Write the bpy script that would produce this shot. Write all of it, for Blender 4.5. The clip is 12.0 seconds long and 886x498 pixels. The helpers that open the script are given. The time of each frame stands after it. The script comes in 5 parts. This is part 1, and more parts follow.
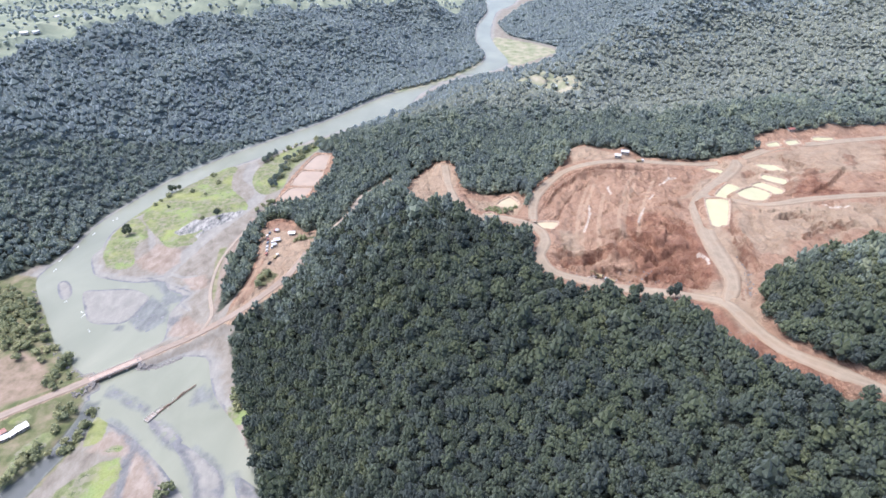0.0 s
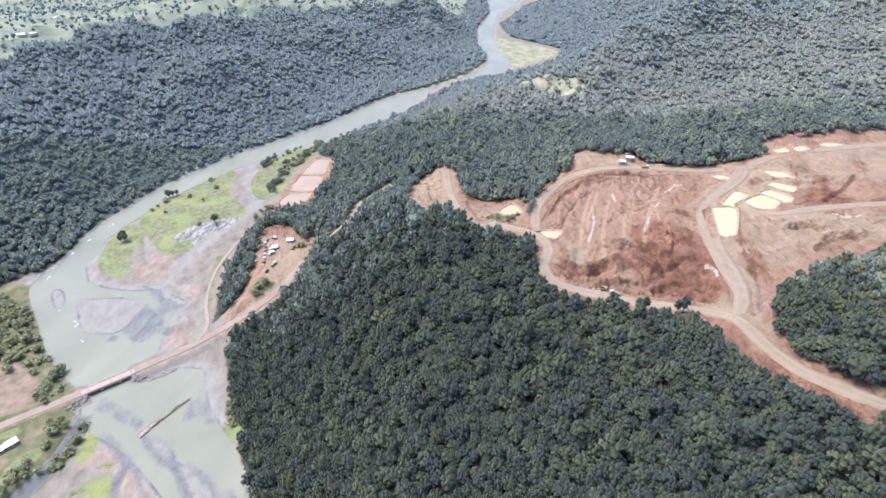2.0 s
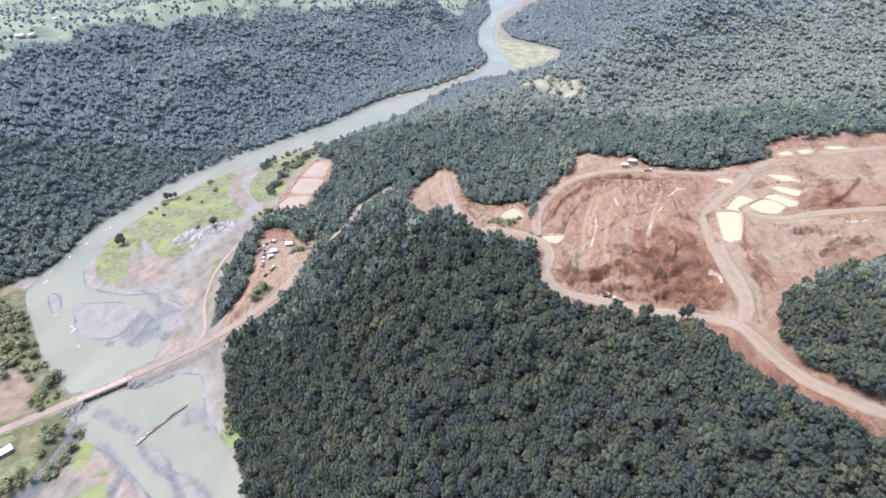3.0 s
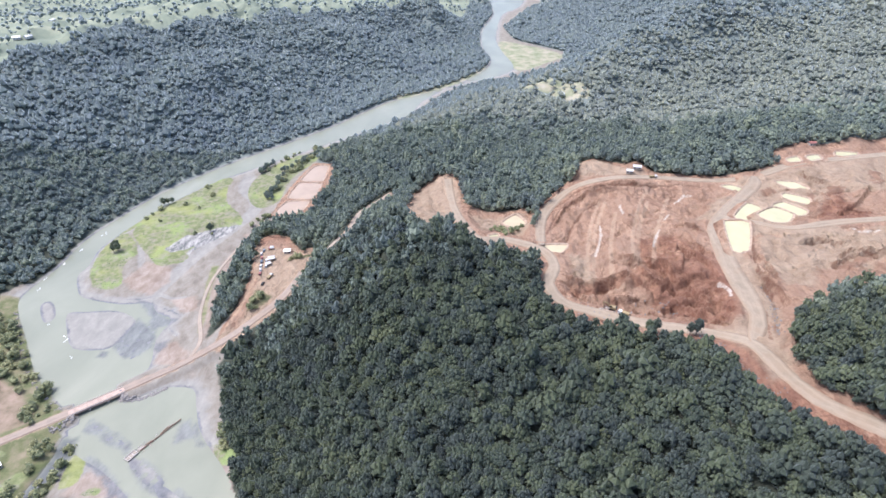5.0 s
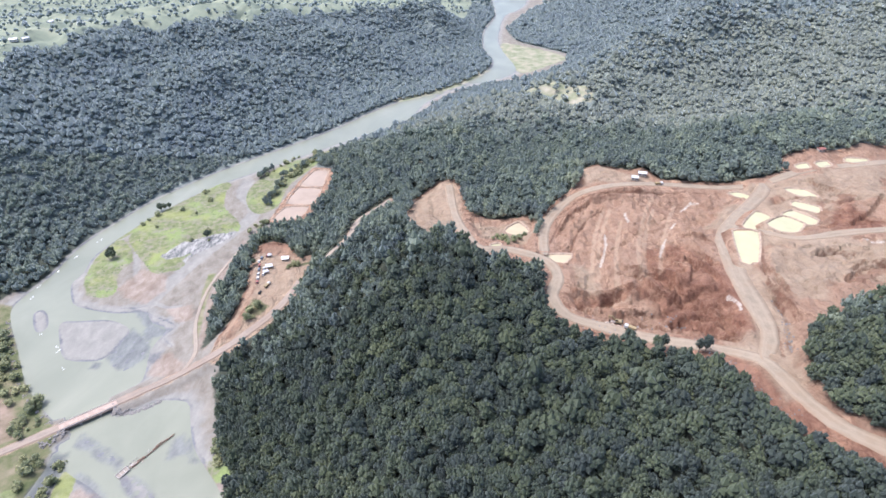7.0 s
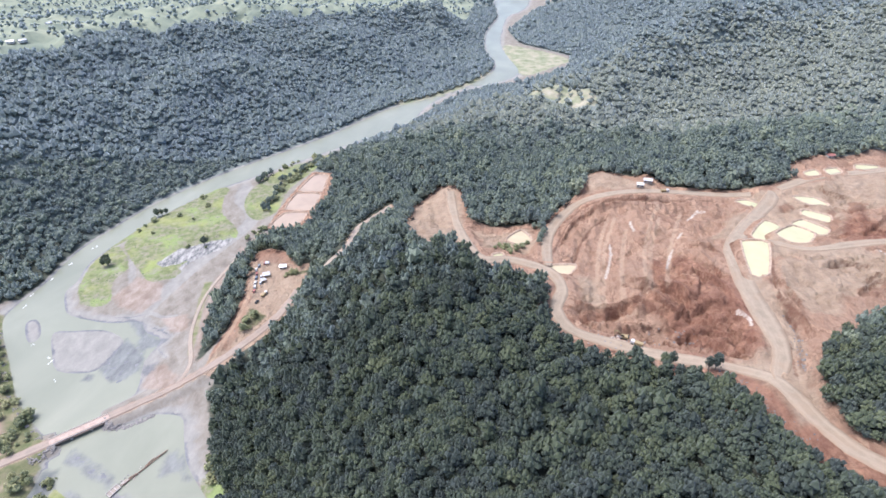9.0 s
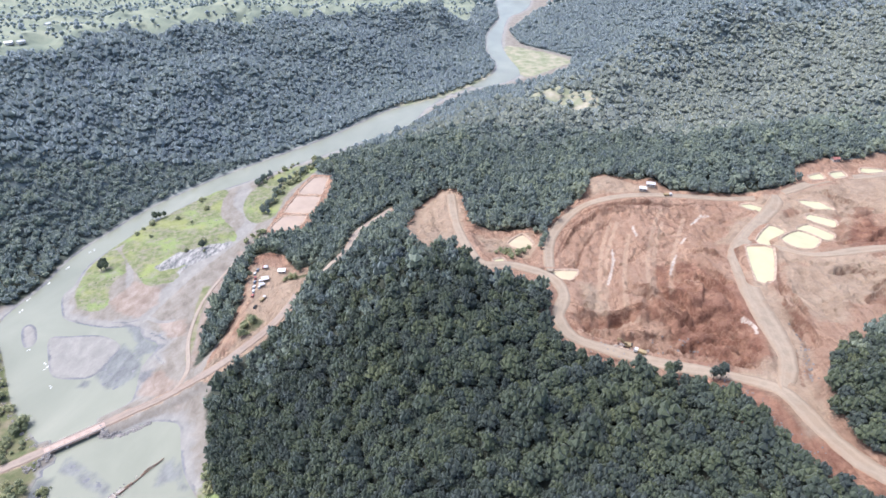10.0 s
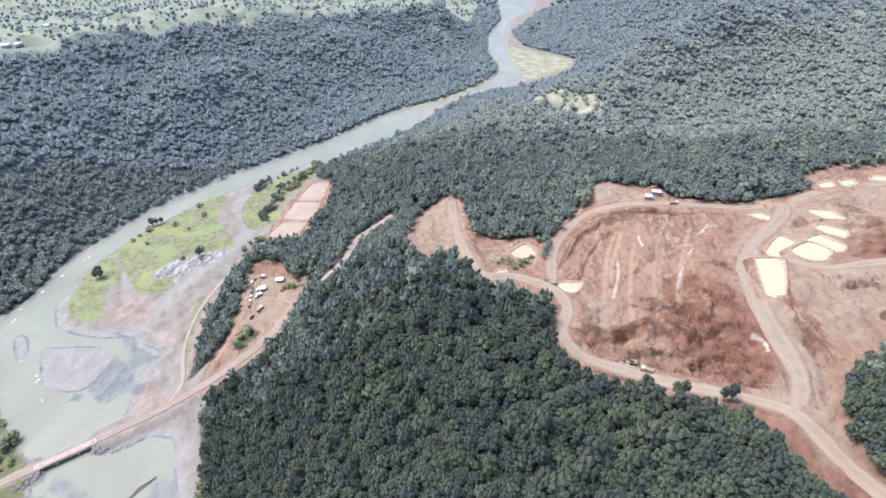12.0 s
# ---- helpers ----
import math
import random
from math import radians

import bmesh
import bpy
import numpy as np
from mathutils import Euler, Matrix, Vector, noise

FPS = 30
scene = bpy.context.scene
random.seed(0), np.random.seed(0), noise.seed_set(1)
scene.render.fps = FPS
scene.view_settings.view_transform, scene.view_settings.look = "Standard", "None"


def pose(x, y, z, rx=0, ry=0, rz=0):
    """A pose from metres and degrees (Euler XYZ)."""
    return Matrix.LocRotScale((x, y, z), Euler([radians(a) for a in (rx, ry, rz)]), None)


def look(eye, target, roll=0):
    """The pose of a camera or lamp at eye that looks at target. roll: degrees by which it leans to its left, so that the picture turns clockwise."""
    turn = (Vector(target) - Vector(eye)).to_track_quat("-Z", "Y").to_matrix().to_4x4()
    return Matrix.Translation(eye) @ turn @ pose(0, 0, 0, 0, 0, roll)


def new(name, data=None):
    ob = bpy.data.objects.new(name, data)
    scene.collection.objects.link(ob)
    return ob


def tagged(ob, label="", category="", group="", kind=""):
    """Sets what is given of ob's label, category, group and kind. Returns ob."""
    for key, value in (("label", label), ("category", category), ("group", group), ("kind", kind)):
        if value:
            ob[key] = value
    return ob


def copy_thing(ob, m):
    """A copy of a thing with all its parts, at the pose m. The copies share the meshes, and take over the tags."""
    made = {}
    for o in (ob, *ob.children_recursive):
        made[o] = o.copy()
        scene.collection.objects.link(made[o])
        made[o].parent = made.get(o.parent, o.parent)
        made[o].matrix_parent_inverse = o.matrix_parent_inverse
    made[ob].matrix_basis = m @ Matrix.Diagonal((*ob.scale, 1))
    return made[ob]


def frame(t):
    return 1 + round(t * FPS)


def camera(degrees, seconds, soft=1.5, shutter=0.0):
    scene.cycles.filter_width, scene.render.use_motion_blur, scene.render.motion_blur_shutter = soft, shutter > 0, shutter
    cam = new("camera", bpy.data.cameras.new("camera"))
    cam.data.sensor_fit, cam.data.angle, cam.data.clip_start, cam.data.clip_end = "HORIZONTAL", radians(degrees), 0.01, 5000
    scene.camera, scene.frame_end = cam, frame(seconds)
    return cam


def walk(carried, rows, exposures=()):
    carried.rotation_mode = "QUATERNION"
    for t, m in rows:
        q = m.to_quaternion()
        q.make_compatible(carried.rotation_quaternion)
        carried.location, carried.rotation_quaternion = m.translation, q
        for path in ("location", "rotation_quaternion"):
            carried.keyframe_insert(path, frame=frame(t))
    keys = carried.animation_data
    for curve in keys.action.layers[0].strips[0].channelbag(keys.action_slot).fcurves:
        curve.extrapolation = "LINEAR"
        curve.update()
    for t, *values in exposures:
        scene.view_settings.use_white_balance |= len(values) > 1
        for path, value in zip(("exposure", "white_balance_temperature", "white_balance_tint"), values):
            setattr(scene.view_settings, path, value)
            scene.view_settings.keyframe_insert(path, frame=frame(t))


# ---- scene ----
cam = camera(74.0, 12.0, soft=1.6)
# seconds, eye x y z in metres, turn in degrees
ROWS = [
    (0, 0.00, 0.00, 300.00, 56.346, 0.573, -0.382),
    (1, 0.34, 6.25, 300.18, 56.328, 0.580, -0.296),
    (2, 0.66, 12.47, 300.26, 56.319, 0.584, -0.207),
    (3, 0.97, 18.67, 300.26, 56.316, 0.586, -0.115),
    (4, 1.26, 24.86, 300.21, 56.318, 0.587, -0.021),
    (5, 1.54, 31.04, 300.14, 56.324, 0.586, 0.075),
    (6, 1.82, 37.24, 300.06, 56.330, 0.585, 0.173),
    (7, 2.09, 43.44, 300.01, 56.335, 0.585, 0.272),
    (8, 2.37, 49.67, 300.01, 56.337, 0.584, 0.373),
    (9, 2.65, 55.93, 300.09, 56.335, 0.586, 0.474),
    (10, 2.94, 62.22, 300.27, 56.326, 0.589, 0.576),
    (11, 3.25, 68.57, 300.58, 56.308, 0.594, 0.679),
    (12, 3.57, 74.97, 301.04, 56.280, 0.602, 0.782),
]
walk(cam, [(t, pose(x, y, z, rx, ry, rz)) for t, x, y, z, rx, ry, rz in ROWS], exposures=[(0, 1.2, 5790, 15)])

# ---- light ----
SUN_HEIGHT, SUN_TURN = 66.0, 286.0
world = bpy.data.worlds.new("sky")
scene.world = world
world.use_nodes = True
sky = world.node_tree.nodes.new("ShaderNodeTexSky")
sky.sky_type, sky.sun_disc = "NISHITA", False
sky.sun_elevation, sky.sun_rotation = radians(SUN_HEIGHT), radians(SUN_TURN)
sky.air_density, sky.dust_density, sky.ozone_density = 1.0, 5.0, 1.5
back = world.node_tree.nodes["Background"]
world.node_tree.links.new(sky.outputs[0], back.inputs[0])
back.inputs[1].default_value = 0.15
sun = new("sun", bpy.data.lights.new("sun", "SUN"))
sun.data.energy, sun.data.angle, sun.data.color = 1.5, radians(26.0), (1.0, 0.98, 0.95)
sun_from = Vector((math.sin(radians(SUN_TURN)) * math.cos(radians(SUN_HEIGHT)), math.cos(radians(SUN_TURN)) * math.cos(radians(SUN_HEIGHT)), math.sin(radians(SUN_HEIGHT))))
sun.matrix_world = look(sun_from * 900, (0, 0, 0))


# ---- plan: outlines in metres, x to the right of the first eye, y ahead, z up from the river ----
NEAR_HILLS = [  # x, y, height, two radii, turn in degrees
    (0, 354, 45, 53, 125, 180),
    (165, 212, 67, 111, 87, 141),
    (155, 374, 28, 115, 50, 14),
    (398, 226, 91, 146, 201, 22),
    (135, 501, 35, 50, 73, 177),
    (3, 605, 23, 50, 70, 45),
    (292, 575, 40, 115, 73, 12),
    (-518, 567, 69, 84, 120, 153),
    (-62, 416, 35, 50, 66, 13),
]
FAR_HILLS = [  # x, y, height, two radii, turn in degrees
    (231, 849, 44, 110, 67, 53),
    (565, 1307, 52, 119, 224, 28),
    (896, 828, 155, 248, 404, 161),
    (-792, 762, 101, 213, 163, 39),
    (-431, 1007, 71, 110, 215, 153),
    (-307, 828, 42, 90, 50, 53),
    (-756, 1129, 51, 312, 147, 20),
    (750, 1634, 129, 180, 469, 39),
    (44, 771, 22, 50, 99, 140),
    (-1323, 1706, 38, 426, 503, 171),
    (442, 1036, 31, 76, 192, 9),
    (-134, 1254, 29, 138, 84, 61),
    (-186, 1034, 42, 81, 50, 16),
    (275, 940, 24, 60, 45, 30),
    (360, 985, 31, 60, 45, 30),
    (460, 1020, 39, 70, 50, 25),
    (-300, 1130, 10, 70, 50, 150),
    (-205, 1180, 22, 60, 45, 155),
    (-125, 1215, 10, 60, 45, 155),
    (-40, 1255, 40, 60, 45, 165),
]
RIVER_WEST = [(-122, 173), (-148, 199), (-168, 219), (-187, 235), (-205, 248), (-224, 258), (-238, 274), (-242, 283), (-243, 288), (-271, 310), (-293,
    331), (-316, 361), (-339, 390), (-351, 410), (-350, 431), (-344, 458), (-343, 499), (-329, 544), (-307, 595), (-272, 646), (-241, 683), (-195,
    731), (-143, 790), (-86, 870), (-18, 921), (37, 978), (74, 1041), (83, 1095), (72, 1174), (80, 1313), (114, 1450), (121, 1655)]
RIVER_EAST = [(202, 1650), (178, 1523), (133, 1449), (110, 1311), (100, 1216), (107, 1132), (119, 1039), (86, 991), (18, 948), (-31, 881), (-50, 821),
    (-94, 774), (-142, 729), (-198, 677), (-231, 645), (-262, 616), (-294, 562), (-309, 526), (-321, 488), (-318, 458), (-320, 444), (-311, 426),
    (-299, 413), (-265, 404), (-242, 405), (-229, 392), (-215, 384), (-218, 362), (-211, 332), (-221, 316), (-213, 309), (-195, 313), (-173, 312),
    (-165, 297), (-158, 281), (-149, 268), (-132, 249), (-115, 226), (-103, 210), (-82, 196), (-51, 172)]
VALLEY = [(-79, 164), (-89, 182), (-109, 203), (-120, 230), (-130, 256), (-144, 286), (-162, 332), (-156, 358), (-143, 386), (-161, 410), (-171, 372),
    (-179, 358), (-190, 419), (-188, 485), (-176, 528), (-135, 558), (-132, 635), (-155, 676), (-133, 719), (-93, 761), (-49, 809), (0, 907), (65,
    961), (117, 975), (200, 1053), (218, 1127), (136, 1215), (122, 1311), (189, 1477), (332, 1763), (98, 1779), (71, 1394), (58, 1115), (19, 978),
    (-71, 909), (-117, 835), (-151, 791), (-202, 731), (-266, 670), (-310, 603), (-338, 550), (-351, 494), (-358, 436), (-371, 415), (-380, 407),
    (-478, 378), (-495, 281), (-408, 168)]
MID_BAR = [(-301, 392), (-287, 394), (-264, 395), (-244, 384), (-244, 370), (-247, 356), (-255, 351), (-276, 353), (-290, 371)]
BAR_CREST = [(-303, 394), (-290, 394), (-277, 391.5)]
SMALL_BAR = [(-329, 404), (-325, 408), (-317, 401), (-310, 388), (-313, 382), (-321, 390)]
SHOAL = [(-246, 359), (-240, 373), (-228, 376), (-221, 366), (-224, 347), (-234, 339)]
MUD_A = [(-169, 238), (-160, 235), (-144, 224), (-130, 211), (-126, 190), (-140, 190), (-146, 211), (-157, 224)]
SHOAL_B = [(-192, 256), (-183, 255), (-166, 242), (-164, 237), (-170, 236), (-183, 245)]
SHOAL_C = [(-228, 282), (-223, 281), (-198, 267), (-200, 264), (-206, 266), (-222, 277)]
LAWN_E = [(-208, 231), (-203, 236), (-198, 235), (-199, 231)]
LAWN_F = [(-280, 253), (-273, 260), (-267, 258), (-273, 253)]
GULLY_BED = [(-183, 190), (-188, 211), (-191, 226), (-192, 238), (-200, 245), (-207, 250), (-216, 256)]
MUD_B = [(-122, 212), (-112, 207), (-99, 196), (-115, 196)]
MUD_C = [(-228, 283), (-223, 281), (-206, 270), (-193, 263), (-195, 260), (-210, 268)]
ISLE_A = [(-311, 448), (-314, 458), (-318, 482), (-313, 511), (-301, 506), (-282, 477), (-286, 457), (-275, 430), (-283, 423), (-298, 427)]
ISLE_B = [(-304, 520), (-292, 555), (-263, 597), (-242, 618), (-230, 573), (-203, 538), (-207, 512), (-231, 484), (-235, 464), (-254, 456), (-269,
    471), (-291, 497)]
STRIP = [(-215, 604), (-209, 637), (-185, 682), (-158, 693), (-141, 720), (-154, 667), (-172, 621), (-174, 572), (-190, 559), (-205, 573)]
FAR_BAR_L = [(-81, 918), (-37, 950), (19, 994), (66, 1077), (69, 1035), (32, 969), (-18, 921), (-70, 883)]
FAR_BAR_R = [(104, 1203), (149, 1179), (211, 1116), (200, 1082), (148, 1031), (122, 1019), (111, 1082)]
LAWN_A = [(-222, 235), (-227, 255), (-224, 259), (-219, 258), (-215, 249), (-214, 239)]
LAWN_B = [(-223, 197), (-218, 209), (-209, 221), (-198, 226), (-194, 223), (-191, 213), (-194, 204), (-197, 190)]
LAWN_C = [(-262, 200), (-259, 212), (-261, 231), (-254, 243), (-247, 246), (-245, 239), (-248, 228), (-252, 213), (-257, 200)]
LAWN_D = [(-144, 265), (-134, 264), (-126, 256), (-128, 251), (-136, 253)]
CREEK = [(-252, 192), (-240, 194), (-235, 213), (-230, 231), (-227, 246), (-228, 259), (-231, 271), (-239, 271), (-238, 259), (-240, 243), (-244, 226), (-250, 212), (-258, 202)]
FIELD_BROWN = [(-325, 310), (-311, 322), (-288, 310), (-265, 282), (-276, 275), (-294, 268), (-311, 259), (-346, 300)]
MINE_NORTH = [(127, 534), (174, 517), (186, 500), (232, 497), (265, 494), (297, 504), (305, 528), (332, 536), (371, 541), (417, 556), (501, 576),
    (460, 460), (344, 350), (290, 322), (258, 313), (231, 306), (203, 289), (185, 270), (172, 251), (168, 237), (171, 218), (184, 200), (194, 191),
    (189, 180), (179, 190), (169, 200)]
MINE_SOUTH = [(157, 211), (148, 229), (144, 256), (134, 270), (113, 281), (88, 294), (71, 304), (55, 324), (64, 342), (62, 367), (32, 373), (17, 387),
    (5, 421), (-11, 399), (-35, 438), (-29, 534), (-8, 561), (9, 556), (14, 520), (20, 480), (45, 478), (69, 473), (74, 439), (82, 463), (105, 493),
    (118, 504)]
PIT = [(75, 320), (103, 330), (120, 330), (134, 319), (146, 332), (171, 322), (168, 289), (155, 276), (130, 286), (100, 302), (75, 312)]
DARK_A = [(121, 344), (137, 328), (149, 335), (170, 319), (168, 289), (153, 278), (142, 287), (129, 304), (125, 322)]
DARK_B = [(281, 419), (305, 427), (304, 398), (297, 384), (277, 383), (267, 391)]
DARK_C = [(301, 482), (327, 488), (336, 463), (317, 447), (298, 452)]
CAMP = [(-169, 465), (-161, 488), (-143, 486), (-132, 467), (-109, 471), (-115, 437), (-127, 401), (-142, 374), (-155, 359), (-161, 365), (-154, 392),
    (-158, 428)]
CUT_BANK = [(-182, 359), (-189, 388), (-196, 426), (-198, 461), (-188, 485), (-182, 478), (-188, 455), (-186, 423), (-180, 388), (-176, 360)]
CLEARING = [(112, 879), (154, 842), (192, 804), (182, 767), (154, 774), (144, 800), (108, 815)]
HAUL_ROAD = [(196, 185), (182, 196), (169, 209), (163, 225), (160, 245), (156, 260), (142, 271), (123, 282), (96, 298), (72, 312), (66, 330), (73,
    351), (68, 374), (46, 390), (25, 390), (16, 422), (7, 491), (3, 552)]
PIT_ROAD = [(159, 256), (173, 281), (183, 318), (188, 353), (199, 392), (230, 438), (260, 473)]
UPPER_ROAD = [(69, 381), (80, 448), (103, 484), (132, 490), (182, 494), (230, 492), (268, 491), (301, 503), (338, 509), (392, 518), (460, 532)]
POND_ROAD = [(202, 395), (222, 395), (238, 380), (269, 381), (302, 382), (345, 383)]
VALLEY_ROAD = [(-321, 231), (-287, 258), (-262, 276), (-243, 289.8), (-218, 308.8), (-202, 321), (-188, 331.5), (-172, 347), (-150, 371), (-130, 403), (-121, 435)]
FOREST_TRACK = [(-106, 435), (-84, 452), (-78, 509), (-55, 551), (-38, 553), (-8, 559)]
BANK_TRACK = [(-182, 356), (-194, 389), (-199, 429), (-195, 465), (-185, 509), (-178, 537)]
BASINS = [
    ([(-150.7, 653.6), (-135.6, 653.3), (-136.1, 615.2), (-159.8, 618.3)], 2.1),
    ([(-160.3, 611.6), (-136.2, 608.6), (-141.1, 575.7), (-165.4, 578.5)], 2.1),
    ([(-164.4, 568.9), (-142.9, 569.7), (-147.1, 547.8), (-172.3, 543.7)], 2.1),
]
MINE_PONDS = [
    ([(200.2, 391.1), (216.1, 389.3), (200.8, 355), (190.9, 353.2)], 81.8),
    ([(216.5, 409.5), (234.2, 429.4), (241.4, 421.6), (221.3, 401.5)], 74.8),
    ([(231.1, 405.9), (247, 415.5), (256.3, 405.5), (246.9, 394.7), (236.1, 394.8)], 78.8),
    ([(248.7, 420.4), (260.3, 427.1), (271.2, 413.4), (263, 407)], 76.8),
    ([(272.5, 447.3), (286.3, 438), (280.9, 429.2), (267.7, 440.1)], 73.5),
    ([(278.3, 474.4), (293.5, 472.1), (298.5, 459.3), (284, 462.4)], 70.3),
    ([(235.6, 477.6), (244.5, 479.4), (254.2, 471.3), (249, 465.5)], 64.3),
    ([(48.3, 451.2), (60.3, 463.7), (66.9, 450.9), (59.5, 442.2)], 45.8),
    ([(70, 385.2), (88.2, 385.7), (81.8, 376.5), (76, 377.3)], 66.2),
    ([(306.3, 513.8), (317.5, 518.3), (316.9, 510.2), (306, 508.1)], 72),
    ([(325.5, 517.1), (336.2, 519.2), (335.3, 511.1), (324.2, 507.8)], 73.1),
    ([(357.4, 525.9), (373.5, 523.2), (366.3, 515), (352.5, 518.8)], 73.1),
    ([(33.2, 400.4), (39.1, 401.8), (39.6, 397.2), (34.6, 395.8)], 65.4),
]
DITCHES = [
    [(72, 396), (91, 448), (105, 469), (125, 477), (148, 477), (188, 480), (222, 481)],
    [(82, 369), (96, 415), (110, 446), (126, 460)],
    [(161, 265), (168, 289), (179, 321), (184, 354), (194, 392), (223, 440)],
    [(217, 385), (202, 349), (194, 320), (188, 294), (173, 261)],
    [(241, 358), (257, 361), (257, 349)],
    [(59, 317), (71, 303), (94, 292), (116, 282)],
    [(296, 472), (297, 443), (324, 445)],
    [(112, 354), (128, 344), (143, 346), (157, 337)],
    [(116, 313), (129, 303), (144, 301), (157, 288)],
    [(217, 338), (221, 327), (237, 331)],
    [(219, 359), (213, 338), (213, 318)],
    [(-33, 531), (-23, 452), (-16, 416)],
    [(-16, 545), (-12, 508), (-4, 462)],
]
TRACKS = [
    [(94, 336), (101, 375), (115, 427), (128, 460)],
    [(97, 335), (104, 373), (119, 425), (133, 458)],
    [(109, 340), (117, 378), (136, 437)],
    [(124, 344), (136, 391), (160, 452), (171, 472)],
    [(127, 343), (139, 389), (165, 452)],
    [(137, 347), (154, 394), (187, 465)],
    [(76, 317), (95, 324), (112, 326)],
    [(164, 259), (180, 283), (194, 320), (198, 339)],
    [(242, 374), (261, 368), (286, 361)],
    [(-23, 542), (-20, 499), (-10, 434), (-2, 407)],
]
import functools

HILLS = NEAR_HILLS + FAR_HILLS
MINE = MINE_NORTH + MINE_SOUTH
RIVER = RIVER_WEST + RIVER_EAST
SCRUB = [(-3400, 690), (-640, 745), (-540, 775), (-514, 830), (-505, 905), (-470, 950), (-405, 948), (-396, 1020), (-350, 1036), (-322, 1020), (-318, 1075), (-290, 1108), (-262, 1118), (-190, 1150), (-122, 1212), (-72, 1240), (-18, 1262), (40, 1380), (64, 1560), (60, 4600), (-3400, 4600)]
CAMP_LEVEL, BASIN_LEVEL = 8.5, 2.6
rng = np.random.default_rng(7)


# ---- materials ----
class Mat:
    """A node material, written as short sums of nodes."""

    def __init__(self, name):
        self.m = bpy.data.materials.new(name)
        self.m.use_nodes = True
        self.t = self.m.node_tree
        self.b = self.t.nodes["Principled BSDF"]

    def link(self, value, socket):
        if isinstance(value, bpy.types.NodeSocket):
            self.t.links.new(value, socket)
        elif isinstance(value, (tuple, list)) and len(value) == 3 and socket.type == "RGBA":
            socket.default_value = (*value, 1)
        else:
            socket.default_value = value

    def node(self, kind, out=0, **inputs):
        n = self.t.nodes.new(kind)
        for key, value in inputs.items():
            self.link(value, n.inputs[int(key[1:])] if key[0] == "i" and key[1:].isdigit() else n.inputs[key])
        return n, n.outputs[out]

    def attr(self, name):
        n = self.t.nodes.new("ShaderNodeAttribute")
        n.attribute_name = name
        return n.outputs["Fac"]

    def place(self, sx=1, sy=1, sz=1, turn=0.0):
        n, out = self.node("ShaderNodeMapping", i0=self.t.nodes.new("ShaderNodeNewGeometry").outputs["Position"])
        n.inputs["Scale"].default_value, n.inputs["Rotation"].default_value = (sx, sy, sz), (0, 0, radians(turn))
        return out

    def noise(self, size, detail=4, rough=0.55, at=None, warp=0.0):
        n, out = self.node("ShaderNodeTexNoise", Vector=at or self.place(), Scale=1.0 / size, Detail=detail, Roughness=rough, Distortion=warp)
        return out

    def math(self, op, a, b=0.0, c=0.0):
        n = self.t.nodes.new("ShaderNodeMath")
        n.operation = op
        for s, v in zip(n.inputs, (a, b, c)):
            self.link(v, s)
        return n.outputs[0]

    def step(self, value, lo, hi):
        n, out = self.node("ShaderNodeMapRange", Value=value)
        n.interpolation_type = "SMOOTHSTEP"
        n.inputs["From Min"].default_value, n.inputs["From Max"].default_value = lo, hi
        return out

    def zone(self, name, soft, wobble, size):
        """1 inside the outline whose signed distance the mesh carries, with a frayed edge."""
        d = self.math("ADD", self.attr(name), self.math("MULTIPLY", self.math("SUBTRACT", self.noise(size, 5, 0.65), 0.5), wobble))
        return self.step(d, soft, -soft)

    def mix(self, f, a, b, mode="MIX"):
        n = self.t.nodes.new("ShaderNodeMix")
        n.data_type, n.blend_type = "RGBA", mode
        self.link(f, n.inputs[0]), self.link(a, n.inputs[6]), self.link(b, n.inputs[7])
        return n.outputs[2]

    def ramp(self, f, *stops):
        n = self.t.nodes.new("ShaderNodeValToRGB")
        e = n.color_ramp.elements
        while len(e) < len(stops):
            e.new(0.5)
        for el, (p, c) in zip(e, stops):
            el.position, el.color = p, (*c, 1)
        self.link(f, n.inputs[0])
        return n.outputs[0]

    def done(self, color, rough=0.9, bump=None, strength=0.5, reach=1.0, **more):
        self.link(color, self.b.inputs["Base Color"])
        self.link(rough, self.b.inputs["Roughness"])
        for key, value in more.items():
            self.link(value, self.b.inputs[key.replace("_", " ")])
        if bump is not None:
            n, out = self.node("ShaderNodeBump", Height=bump, Strength=strength, Distance=reach)
            self.t.links.new(out, self.b.inputs["Normal"])
        return self.m


def plain(name, color, rough=0.7, vary=0.25, size=0.6, metal=0.0, spec=0.5):
    """Paint, plastic, metal or timber with stains and fine grain."""
    m = Mat(name)
    f = m.math("MULTIPLY_ADD", m.noise(size, 5), 0.7, m.math("MULTIPLY", m.noise(size * 0.15, 3), 0.3))
    dark = tuple(c * (1 - vary) * 0.8 for c in color)
    lite = tuple(min(1, c * (1 + vary)) for c in color)
    return m.done(m.ramp(f, (0.3, dark), (0.5, color), (0.72, lite)), rough, f, 0.15, 0.05, Metallic=metal)


